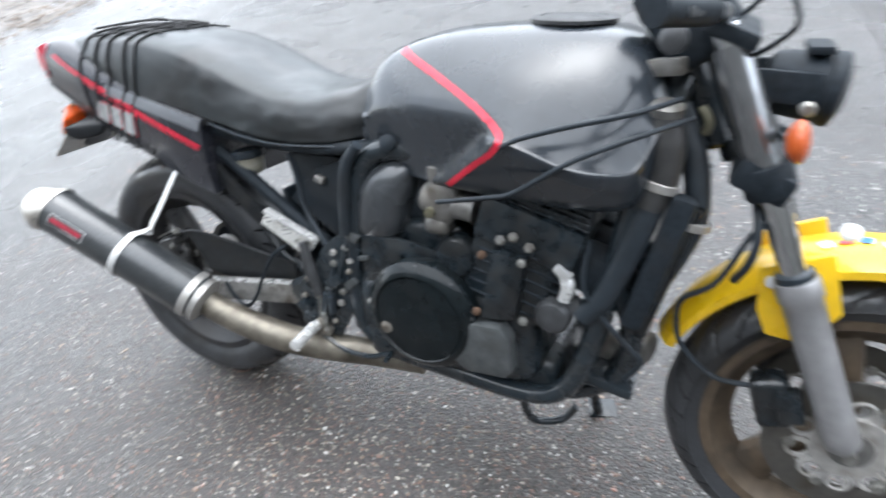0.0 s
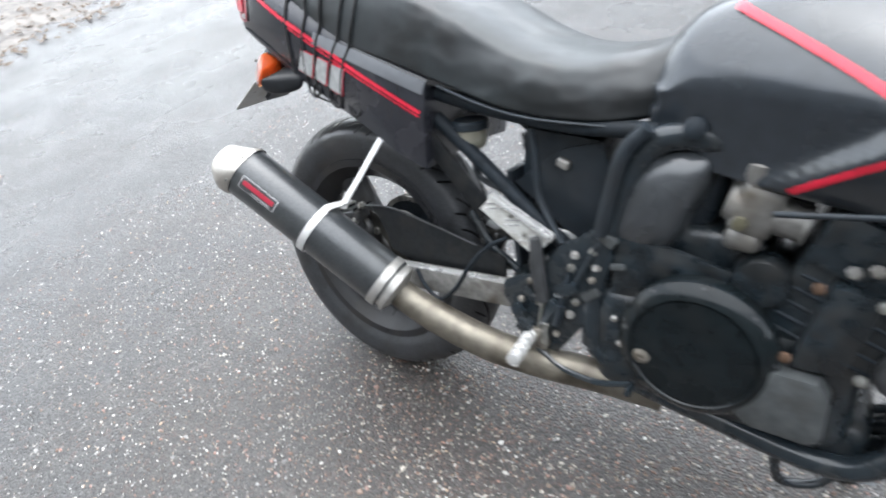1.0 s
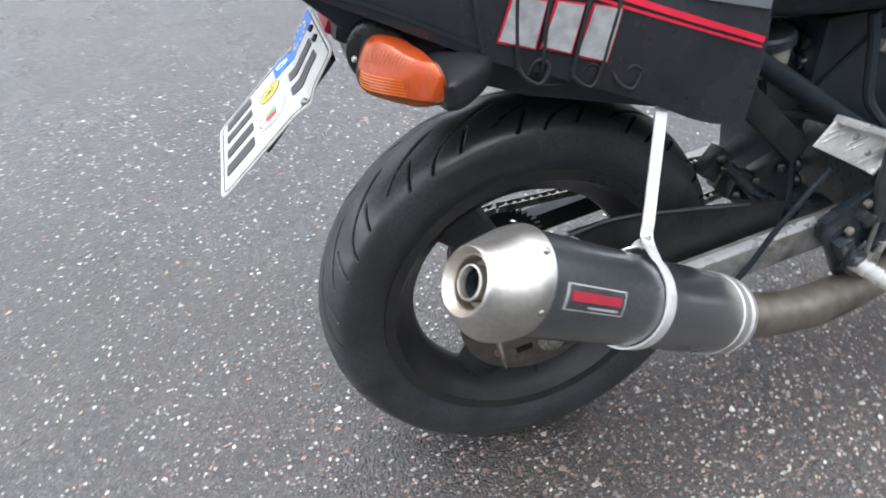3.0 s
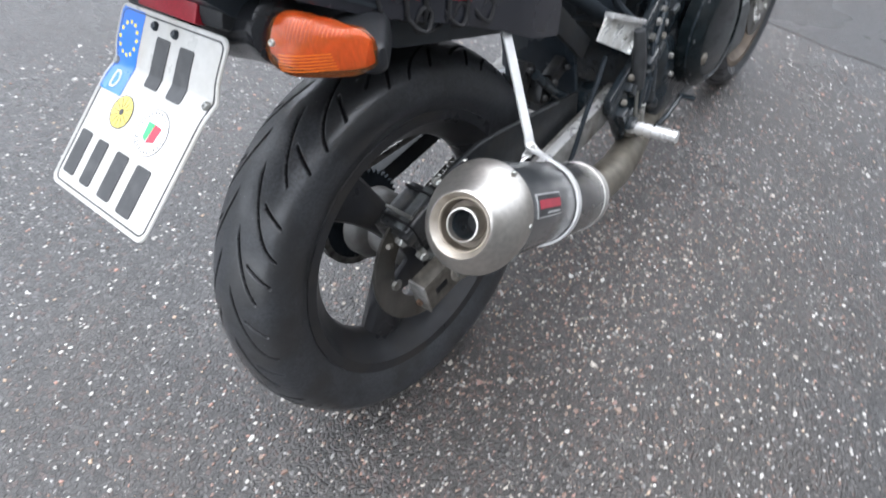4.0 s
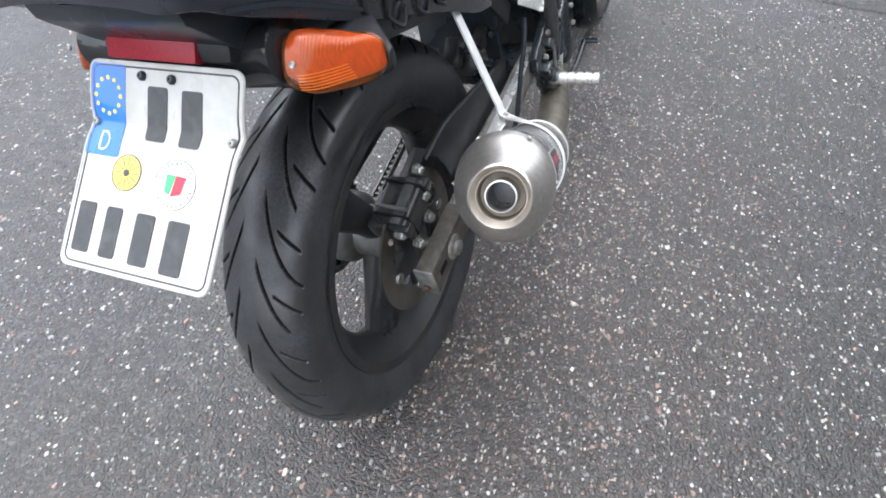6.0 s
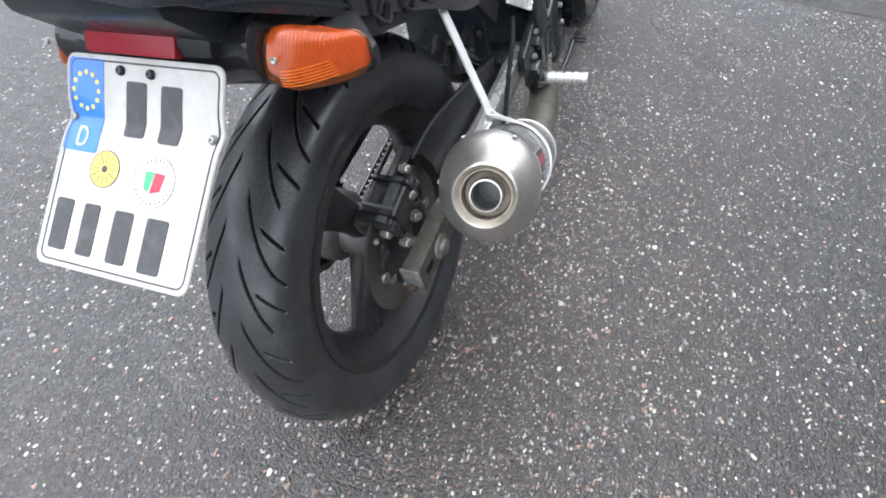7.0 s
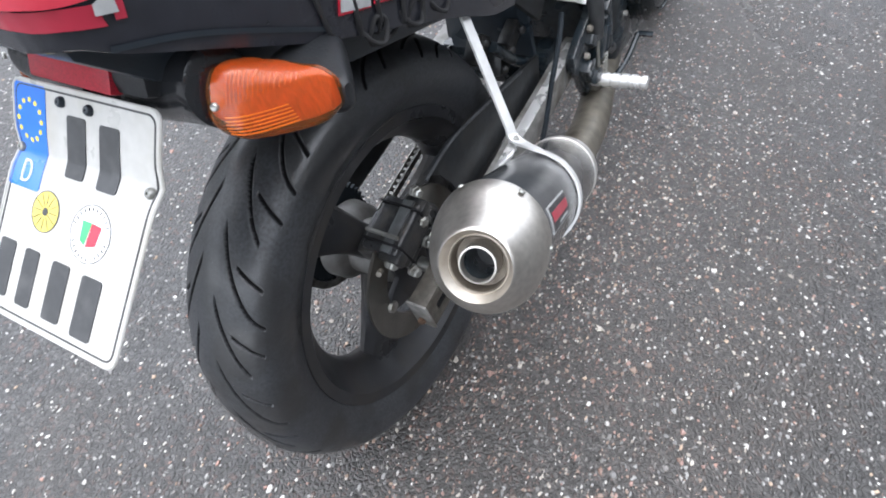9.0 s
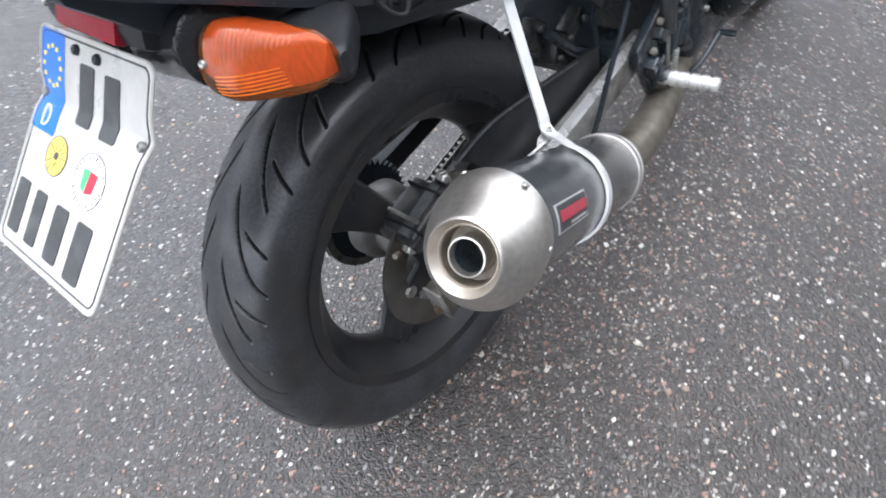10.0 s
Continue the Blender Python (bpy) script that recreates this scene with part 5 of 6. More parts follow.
part("guard_edge", tube([(0.03, -0.106, 0.489), (0.11, -0.106, 0.501), (0.22, -0.106, 0.489), (0.33, -0.106, 0.473)], 0.0022, seg=6), ENGINE_GREY, guard)
CR = rot(0, -20, 0)
CC = np.array((-0.026, -0.079, 0.4335))
u_c = np.array(CR @ Vector((1, 0, 0)))
n_c = np.array(CR @ Vector((0, 0, 1)))
cal = part("brake_caliper", box(CC, (0.084, 0.062, 0.048), CR, 0.008, 3), CALIPER, bike, "dirty black rear brake caliper")
part("inner_half", box(CC + (-0.012, 0.026, -0.012), (0.070, 0.030, 0.048), CR, 0.010), CALIPER, cal)
part("caliper_ridge", box(CC + n_c * 0.0245 + (0, -0.012, 0), (0.082, 0.017, 0.006), CR, 0.002), CASE_GREY, cal, "lighter grey ridge along the top")
for k in (-1, 1):
    part("caliper_seam", box(CC + u_c * 0.029 * k + (0, -0.001, 0.001), (0.0035, 0.0625, 0.056), CR, 0.0008, 1), GROOVE_SHADE, cal)
    part("end_lug", box(CC + u_c * 0.040 * k + n_c * 0.010 + (0, -0.018, 0), (0.020, 0.036, 0.022), CR, 0.005), CALIPER, cal)
part("piston_cover", lathe([(0.024, 0), (0.024, 0.012), (0.021, 0.016), (0.016, 0.016), (0.015, 0.013), (0.001, 0.013)], (0.018, -0.090, 0.424), (-0.15, -1, 0.1), 28), CALIPER, cal)
part("mount", joined(box((0.020, -0.098, 0.385), (0.030, 0.010, 0.085), rot(0, 8, 0), 0.003), box((-0.022, -0.098, 0.402), (0.060, 0.008, 0.026), rot(0, -20, 0), 0.003)), CALIPER, cal)
for q, rad in (((-0.074, -0.100, 0.424), 0.0085), ((-0.045, -0.108, 0.378), 0.008), ((-0.001, -0.108, 0.396), 0.009), ((0.012, -0.101, 0.482), 0.007), ((-0.002, -0.108, 0.442), 0.0085)):
    part("caliper_bolt", lathe([(rad * 1.25, -0.008), (rad * 1.25, -0.001), (rad, 0.0), (rad, 0.006), (rad * 0.7, 0.008), (0.001, 0.008)], q, (-0.35, -1, 0.15), 6), BOLT, cal)
part("pad_pin", tube([CC + n_c * 0.027 + (-0.02, -0.028, 0), CC + n_c * 0.027 + (-0.02, 0.026, 0)], 0.003, seg=8), BOLT, cal)
part("bleed_nipple", tube([(-0.085, -0.085, 0.415), (-0.097, -0.092, 0.424)], 0.004, seg=8), DUSTY, cal)
sprocket = [(0.084 + (0.006 if i % 2 else -0.004)) for i in range(88)]
part("sprocket", slab([(r_ * math.cos(2 * math.pi * i / 88), 0.334 + r_ * math.sin(2 * math.pi * i / 88)) for i, r_ in enumerate(sprocket)], 0.097, 0.103, 0), MATT, bike, "toothed rear sprocket")
run = [(0.091 * math.cos(a), 0.334 + 0.091 * math.sin(a)) for a in np.linspace(radians(95), radians(268), 22)] + [(x, 0.246 + 0.235 * x) for x in np.linspace(0.02, 0.56, 40)] + [(0.58 + 0.030 * math.cos(a), 0.408 + 0.030 * math.sin(a)) for a in np.linspace(radians(-80), radians(85), 6)] + [(x, 0.425 + 0.023 * x) for x in np.linspace(0.56, 0.0, 36)]
links = []
for (x0, z0), (x1, z1) in zip(run, run[1:]):
    a = math.degrees(math.atan2(z1 - z0, x1 - x0))
    for y in (0.093, 0.107):
        links.append(box(((x0 + x1) / 2, y, (z0 + z1) / 2), (0.0165, 0.002, 0.013), rot(0, -a, 0), 0))
    links.append(box((x0, 0.100, z0), (0.008, 0.014, 0.008), rot(0, -a, 0), 0.002, 1))
part("drive_chain", joined(*links), CHAIN, bike, "oily roller chain")

# -- frame --
tubes = [
    ("frame_tube", [(1.19, -0.04, 0.90), (1.17, -0.10, 0.83), (1.155, -0.125, 0.76), (1.13, -0.132, 0.60), (1.095, -0.132, 0.42), (1.055, -0.132, 0.325), (0.98, -0.132, 0.292), (0.82, -0.136, 0.305), (0.68, -0.14, 0.325), (0.61, -0.14, 0.37)], 0.021),
    ("frame_tube", [(1.17, -0.05, 0.86), (1.00, -0.11, 0.775), (0.82, -0.125, 0.770), (0.70, -0.13, 0.772), (0.645, -0.14, 0.735), (0.615, -0.142, 0.62), (0.60, -0.14, 0.48), (0.61, -0.14, 0.37)], 0.022),
    ("seat_tube", [(0.66, -0.125, 0.77), (0.50, -0.118, 0.755), (0.30, -0.112, 0.765), (0.10, -0.11, 0.80), (-0.15, -0.10, 0.86)], 0.014),
    ("seat_tube", [(0.60, -0.125, 0.50), (0.46, -0.118, 0.58), (0.34, -0.113, 0.66), (0.22, -0.11, 0.735), (0.10, -0.108, 0.79)], 0.014),
]
for nm, pts, rad in tubes:
    for side in (1, -1):
        part(nm, tube([(x, y * side, z) for x, y, z in pts], rad, 60, 14), MATT if nm == "seat_tube" else FRAME, bike, "black steel frame tube")
part("rear_stay", box((0.290, -0.126, 0.633), (0.215, 0.012, 0.036), rot(0, 42, 0), 0.004), GUARD, bike, "flat black rear stay plate")
part("head_pipe", lathe([(0.03, -0.09), (0.034, -0.085), (0.034, 0.085), (0.03, 0.09)], (1.215, 0, 0.875), (-0.42, 0, 0.9), 24), FRAME, bike)
hold = part("foot_bracket", slab([(0.49, 0.325), (0.55, 0.33), (0.60, 0.42), (0.63, 0.56), (0.59, 0.60), (0.53, 0.55), (0.50, 0.49), (0.455, 0.465), (0.425, 0.445), (0.428, 0.415), (0.455, 0.385)], -0.158, -0.142, 0.004), FRAME, bike, "cast black footrest bracket")
for q in ((0.595, 0.562), (0.575, 0.455), (0.52, 0.345), (0.56, 0.52), (0.505, 0.43)):
    part("bracket_bolt", lathe([(0.008, 0), (0.008, 0.006), (0.005, 0.008), (0.001, 0.008)], (q[0], -0.158, q[1]), (0, -1, 0), 6), BOLT, hold)
part("master_cylinder", tube([(0.515, -0.166, 0.44), (0.50, -0.168, 0.50), (0.49, -0.166, 0.56)], [0.012, 0.014, 0.010], 10, 12), ENGINE_GREY, hold)
peg = part("foot_peg", lathe([(0.008, 0.0), (0.0115, 0.002)] + [q for k in range(5) for q in ((0.0134, 0.008 + 0.017 * k), (0.0134, 0.019 + 0.017 * k), (0.0112, 0.0205 + 0.017 * k), (0.0112, 0.0235 + 0.017 * k))] + [(0.0132, 0.094), (0.0132, 0.104), (0.008, 0.106), (0.001, 0.106)], (0.498, -0.160, 0.362), (0.11, -1, 0.0), 18), ALU, bike, "grooved bright aluminium footpeg")
part("peg_fork", box((0.496, -0.150, 0.364), (0.034, 0.028, 0.034), None, 0.005), FRAME, peg)
part("pivot_boss", lathe([(0.018, 0), (0.018, 0.014), (0.013, 0.020), (0.006, 0.021), (0.006, 0.016), (0.001, 0.016)], (0.515, -0.156, 0.345), (0, -1, 0), 20), DUSTY, hold)
part("brake_switch", joined(tube([(0.545, -0.168, 0.40), (0.550, -0.170, 0.445)], 0.009, seg=12), tube([(0.550, -0.170, 0.445), (0.552, -0.170, 0.475), (0.56, -0.165, 0.51)], 0.004, 10, 8)), PLASTIC, hold)
part("push_rod", tube([(0.515, -0.170, 0.352), (0.513, -0.169, 0.40), (0.515, -0.166, 0.44)], 0.004, 8, 8), BOLT, hold)
part("return_spring", tube([(0.528 + 0.005 * math.cos(k * 0.9), -0.176 + 0.005 * math.sin(k * 0.9), 0.352 + 0.0009 * k) for k in range(56)], 0.0011, 160, 5), BOLT, hold)
part("clevis", box((0.512, -0.170, 0.368), (0.016, 0.016, 0.022), None, 0.002), DUSTY, hold)
for q in ((0.47, -0.160, 0.425), (0.485, -0.160, 0.470), (0.545, -0.160, 0.375), (0.60, -0.160, 0.51)):
    part("bracket_bolt", lathe([(0.0065, 0), (0.0065, 0.007), (0.004, 0.009), (0.001, 0.009)], q, (0, -1, 0), 6), DUSTY, hold)
for q, rad in (((0.558, -0.164, 0.471), 0.0062), ((0.566, -0.164, 0.549), 0.006), ((0.568, -0.162, 0.427), 0.0065), ((0.604, -0.160, 0.535), 0.006)):
    part("bracket_bolt", lathe([(rad * 1.3, 0), (rad * 1.3, 0.0015), (rad, 0.002), (rad, 0.006), (rad * 0.6, 0.007), (0.001, 0.005)], q, (0, -1, 0), 12), CLAMP, hold)
# small grey boxes added in place of glints on the bracket
for c, size, turn in (((0.617, -0.160, 0.592), (0.030, 0.016, 0.018), 30), ((0.600, -0.160, 0.480), (0.034, 0.014, 0.016), -40), ((0.506, -0.168, 0.448), (0.026, 0.010, 0.007), -12), ((0.548, -0.168, 0.462), (0.022, 0.010, 0.006), -8), ((0.640, -0.162, 0.548), (0.024, 0.010, 0.010), -15)):
    part("cable_guide", box(c, size, rot(0, turn, 0), 0.003), CASE_GREY, hold)
part("bracket_rib", tube([(0.485, -0.159, 0.345), (0.545, -0.162, 0.43), (0.585, -0.162, 0.53), (0.60, -0.160, 0.575)], 0.006, 24, 8), FRAME, hold)
for c, size, m3 in (((0.486, -0.166, 0.378), (0.030, 0.034, 0.026), rot(0, 20, 0)), ((0.470, -0.164, 0.395), (0.026, 0.022, 0.040), rot(0, -30, 0)), ((0.530, -0.166, 0.420), (0.018, 0.020, 0.060), rot(0, 15, 0)), ((0.560, -0.166, 0.480), (0.040, 0.018, 0.022), rot(0, -35, 0)), ((0.49, -0.164, 0.445), (0.034, 0.016, 0.018), rot(0, 40, 0))):
    part("bracket_lug", box(c, size, m3, 0.004), FRAME, hold)
part("brake_lever", tube([(0.515, -0.172, 0.335), (0.57, -0.178, 0.315), (0.64, -0.182, 0.318), (0.70, -0.185, 0.345)], 0.006, 24, 8), FRAME, bike, "black rear brake lever")
part("lever_tip", tube([(0.70, -0.185, 0.345), (0.702, -0.215, 0.345)], 0.006, seg=8), FRAME, bike)
# heel guard, its upper edge folded outwards
heel = part("heel_guard", slab([(0.366, 0.581), (0.393, 0.618), (0.517, 0.565), (0.478, 0.518)], -0.152, -0.148, 0.001), ALU_PLATE, bike, "scratched bare aluminium heel guard")
part("guard_lip", slab([(0.389, 0.613), (0.393, 0.621), (0.519, 0.568), (0.515, 0.560)], -0.164, -0.146, 0.0015), ALU, heel)
part("guard_lip", slab([(0.517, 0.565), (0.520, 0.562), (0.481, 0.515), (0.477, 0.518)], -0.158, -0.146, 0.001), ALU, heel)
for u, v in ((0.116, 0.41), (0.466, 0.53), (0.77, 0.72)):
    for k in (-0.5, 0.5):
        x, z = 0.393 + 0.124 * u - 0.030 * v - 0.0015 * k, 0.618 - 0.053 * u - 0.040 * v - 0.010 * k
        part("guard_slot", slab([(x - 0.016, z - 0.0038), (x + 0.016, z + 0.0038), (x + 0.0155, z + 0.0006), (x - 0.0165, z - 0.0070)], -0.1530, -0.151, 0.0004), ALU, heel)
for q in ((0.432, 0.583), (0.462, 0.553)):
    part("guard_rivet", lathe([(0.005, 0), (0.004, 0.003), (0.001, 0.004)], (q[0], -0.152, q[1]), (0, -1, 0), 10), BOLT, heel)
res = part("fluid_reservoir", lathe([(0.018, -0.036), (0.026, -0.031), (0.030, -0.020), (0.031, 0.0), (0.031, 0.004)], (0.305, -0.088, 0.706), (-0.12, 0, 1), 28), RESERVOIR, bike, "yellowed brake fluid reservoir with a black cap")
part("cap", lathe([(0.032, 0.002), (0.036, 0.005), (0.036, 0.016), (0.032, 0.020), (0.026, 0.018), (0.001, 0.018)], (0.305, -0.088, 0.706), (-0.12, 0, 1), 32), PLASTIC, res, "black screw cap")
part("reservoir_hose", tube([(0.31, -0.088, 0.668), (0.33, -0.095, 0.62), (0.40, -0.105, 0.60), (0.48, -0.14, 0.57)], 0.006, 30, 8), HOSE, res)
shock = part("shock_absorber", tube([(0.40, -0.02, 0.70), (0.47, -0.02, 0.42)], 0.022, seg=18), FRAME, bike, "black rear shock with its spring")
part("spring", tube([(0.40 + 0.07 * k / 130 + 0.0, -0.02 + 0.034 * math.cos(k * 0.45), 0.70 - 0.27 * k / 130 + 0.034 * math.sin(k * 0.45) * 0.25) for k in range(131)], 0.006, 260, 6), FRAME, shock)
part("battery_box", box((0.485, 0, 0.660), (0.15, 0.15, 0.13), None, 0.012), PLASTIC, bike, "black battery box")
part("side_frame_plate", slab([(0.40, 0.62), (0.49, 0.70), (0.560, 0.725), (0.575, 0.690), (0.590, 0.66), (0.60, 0.60), (0.575, 0.52), (0.51, 0.55)], -0.084, -0.077, 0.003), PLASTIC, bike)
part("cable_connector", box((0.499, -0.092, 0.678), (0.024, 0.016, 0.017), rot(0, 20, 0), 0.005, 3), CLAMP, bike, "pale plastic cable connector")
part("wiring", tube([(0.44, -0.110, 0.735), (0.452, -0.112, 0.70), (0.460, -0.115, 0.66), (0.475, -0.120, 0.61), (0.53, -0.14, 0.55)], 0.007, 40, 8), HOSE, bike)

# -- engine --
eng = new("engine")
eng.parent = bike
tagged(eng, "black four-cylinder engine, greasy and dusty")
part("crankcase", joined(box((0.805, 0, 0.415), (0.40, 0.33, 0.22), rot(0, -6, 0), 0.055, 4), box((0.93, 0, 0.32), (0.22, 0.25, 0.10), None, 0.03, 3)), ENGINE, eng)
part("upper_case", box((0.725, 0, 0.560), (0.25, 0.25, 0.14), rot(0, -4, 0), 0.03, 3), ENGINE, eng)
part("clutch_cover", lathe([(0.116, 0.0), (0.116, 0.022), (0.110, 0.027), (0.100, 0.029), (0.097, 0.036), (0.090, 0.044), (0.06, 0.047), (0.001, 0.048)], (0.783, -0.166, 0.462), (0, -1, 0), 56), GLOSS_COVER, eng, "round glossy black clutch cover")
for k in range(9):
    a = 2 * math.pi * k / 9 + 0.2
    part("cover_bolt", lathe([(0.0065, 0), (0.0065, 0.006), (0.004, 0.008), (0.001, 0.008)], (0.783 + 0.108 * math.cos(a), -0.193, 0.462 + 0.108 * math.sin(a)), (0, -1, 0), 8), ENGINE_GREY, eng)
part("clutch_ring", lathe([(0.113, 0.026), (0.117, 0.029), (0.117, 0.033), (0.106, 0.034), (0.104, 0.029)], (0.783, -0.160, 0.462), (0, -1, 0), 56, close=True), FRAME, eng)
part("cover_bevel", lathe([(0.1168, 0.024), (0.1168, 0.029), (0.111, 0.035), (0.097, 0.0462), (0.094, 0.0468), (0.092, 0.044), (0.108, 0.028)], (0.783, -0.166, 0.462), (0, -1, 0), 64, close=True), GLOSS_COVER, eng)
part("cover_plug", lathe([(0.013, 0), (0.013, 0.004), (0.010, 0.006), (0.004, 0.006), (0.004, 0.003), (0.001, 0.003)], (0.712, -0.209, 0.430), (0, -1, 0), 20), DUSTY, eng, "small dusty plug")
part("pulse_cover", slab([(0.868, 0.475), (0.948, 0.480), (0.968, 0.455), (0.975, 0.385), (0.960, 0.370), (0.880, 0.365), (0.852, 0.385), (0.850, 0.43)], -0.205, -0.165, 0.008), CASE_GREY, eng, "grey pulse generator cover")
cm = rot(0, 16, 0)
part("cylinder_block", box((0.945, 0, 0.555), (0.165, 0.32, 0.14), cm, 0.012), ENGINE, eng)
for k in range(5):
    part("fin", box((0.948 + 0.006 * k, 0, 0.505 + 0.022 * k), (0.168, 0.326, 0.006), cm, 0.002, 1), MATT, eng)
part("cylinder_head", box((0.985, 0, 0.655), (0.19, 0.345, 0.085), cm, 0.014), ENGINE, eng)
part("valve_cover", box((1.0, 0, 0.718), (0.205, 0.33, 0.055), cm, 0.018, 3, taper=0.88), ENGINE, eng, "ribbed black valve cover")
for k in range(4):
    part("cover_rib", box((1.0, -0.160 - 0.002 * k, 0.700 + 0.012 * k), (0.185, 0.01, 0.004), cm, 0.001, 1), ENGINE, eng)
part("chain_tunnel", slab([(0.905, 0.480), (0.972, 0.490), (0.990, 0.62), (0.925, 0.625)], -0.190, -0.15, 0.010), ENGINE, eng)
for x, z in ((0.912, 0.618), (0.985, 0.615), (0.90, 0.50), (0.99, 0.50)):
    part("head_bolt", lathe([(0.008, 0), (0.008, 0.007), (0.005, 0.009), (0.001, 0.009)], (x, -0.190, z), (0, -1, 0), 8), RUST if x < 0.92 else BOLT, eng)
for x, z in ((0.943, 0.646), (0.966, 0.655), (0.995, 0.640)):
    part("cover_nut", lathe([(0.0095, 0), (0.0095, 0.006), (0.006, 0.009), (0.001, 0.009)], (x, -0.180, z), (0, -1, 0.3), 6), ALU_DULL, eng)
part("water_pump", joined(lathe([(0.034, 0), (0.034, 0.018), (0.028, 0.026), (0.012, 0.030), (0.001, 0.030)], (1.035, -0.150, 0.505), (0, -1, 0), 28), box((1.055, -0.155, 0.525), (0.06, 0.022, 0.03), rot(0, -20, 0), 0.006)), ENGINE_GREY, eng, "grey water pump housing")
part("water_elbow", tube([(1.045, -0.162, 0.60), (1.06, -0.168, 0.575), (1.055, -0.17, 0.545)], [0.011, 0.013, 0.011], 12, 12), ALU, eng, "bright coolant elbow")
part("elbow_clamp", box((1.052, -0.172, 0.60), (0.034, 0.016, 0.016), rot(0, 35, 0), 0.004), ALU, eng)
# added dark plate that hides the brightly lit top of the crankcase
part("case_plate", slab([(0.63, 0.490), (0.63, 0.598), (0.72, 0.600), (0.80, 0.590), (0.83, 0.57), (0.80, 0.53), (0.70, 0.50)], -0.156, -0.144, 0.006), ENGINE, eng)
part("starter_cover", lathe([(0.042, 0), (0.042, 0.02), (0.036, 0.03), (0.02, 0.034), (0.001, 0.034)], (0.845, -0.135, 0.585), (0, -1, 0), 28), ENGINE, eng)
part("oil_filter", lathe([(0.030, -0.05), (0.038, -0.045), (0.038, 0.035), (0.033, 0.042), (0.001, 0.042)], (1.130, 0.0, 0.345), (1, 0, -0.25), 26), ALU_DULL, eng, "dusty metal oil filter")
for x, z in ((0.648, 0.452), (0.664, 0.406)):
    part("case_bolt", lathe([(0.006, 0), (0.006, 0.006), (0.004, 0.008), (0.001, 0.008)], (x, -0.164, z), (0, -1, 0), 8), CLAMP, eng)
part("sump_bolt", lathe([(0.010, 0), (0.010, 0.008), (0.001, 0.009)], (0.925, -0.10, 0.268), (0, -0.5, -1), 6), BOLT, eng)
# carburettors and air box
for k, y in enumerate((-0.135, -0.047, 0.047, 0.135)):
    c = part("carburettor", joined(box((0.815, y, 0.690), (0.062, 0.058, 0.085), rot(0, 10, 0), 0.020, 3), lathe([(0.026, -0.05), (0.029, -0.045), (0.026, 0.05), (0.03, 0.055)], (0.825, y, 0.685), (1, 0, -0.15), 20), lathe([(0.028, 0), (0.028, 0.03), (0.022, 0.036), (0.001, 0.036)], (0.812, y, 0.725), (0, 0, 1), 20)), ALU_DULL if k == 0 else ENGINE_GREY, eng, "oxidised aluminium carburettor" if k == 0 else "")
    if k == 0:
        part("float_bowl", box((0.806, y - 0.004, 0.642), (0.050, 0.048, 0.036), None, 0.015, 3), ALU_DULL, c)
        part("jet_cover", lathe([(0.010, 0), (0.010, 0.008), (0.001, 0.009)], (0.80, y - 0.029, 0.672), (0, -1, 0), 12), BRONZE, c)
part("air_box", joined(box((0.70, 0, 0.690), (0.13, 0.22, 0.15), rot(0, 8, 0), 0.03, 3)), PLASTIC, bike, "black plastic air box")
outline = [(0.606, 0.590), (0.612, 0.650), (0.628, 0.700), (0.662, 0.737), (0.702, 0.752), (0.742, 0.748), (0.748, 0.715), (0.736, 0.665), (0.716, 0.600), (0.68, 0.576), (0.635, 0.574)]
rim = catmull(outline + outline[:1], 45)[:-1]
mid_c = rim.mean(0)
rings = []
for a in (-20, 0, 10, 20, 32, 45, 58, 70, 80, 87):
    c_ = math.cos(radians(max(a, 0))) ** 0.8
    rings.append([(mid_c[0] + (x - mid_c[0]) * c_, -0.122 - 0.046 * math.sin(radians(a)), mid_c[1] + (z - mid_c[1]) * c_) for x, z in rim])
part("side_cover", grid_bm(rings), SATIN, bike, "smooth domed black side cover", sharp=70)
part("vent_hose", tube([(0.655, -0.165, 0.785), (0.625, -0.168, 0.74), (0.612, -0.168, 0.66), (0.605, -0.165, 0.60)], 0.012, 30, 12), HOSE, bike)
part("knee_clip", lathe([(0.016, 0), (0.016, 0.004), (0.011, 0.007), (0.001, 0.008)], (0.714, -0.152, 0.790), (0.2, -1, 0.4), 16), MATT, bike)

# -- radiator and hoses --
rad = part("radiator", box((1.205, 0, 0.60), (0.035, 0.26, 0.26), rot(0, 14, 0), 0.008), ENGINE, bike, "black radiator behind the front wheel")
part("radiator_tank", box((1.195, -0.140, 0.625), (0.04, 0.035, 0.25), rot(0, 14, 0), 0.012), MATT, rad)
part("radiator_cap", lathe([(0.022, 0), (0.026, 0.004), (0.026, 0.016), (0.018, 0.020), (0.001, 0.020)], (1.178, -0.118, 0.862), (0.1, -0.2, 1), 20), ALU_DULL, bike, "bright radiator cap on its neck")
part("filler_neck", tube([(1.178, -0.118, 0.862), (1.184, -0.122, 0.82), (1.185, -0.128, 0.77), (1.172, -0.135, 0.72)], [0.024, 0.030, 0.027, 0.024], 20, 20), NECK, bike, "dusty radiator filler neck")
part("coolant_hose", tube([(1.19, -0.122, 0.79), (1.175, -0.135, 0.72), (1.15, -0.142, 0.64), (1.12, -0.148, 0.56), (1.085, -0.152, 0.51)], 0.022, 40, 16), HOSE, bike, "thick coolant hose")
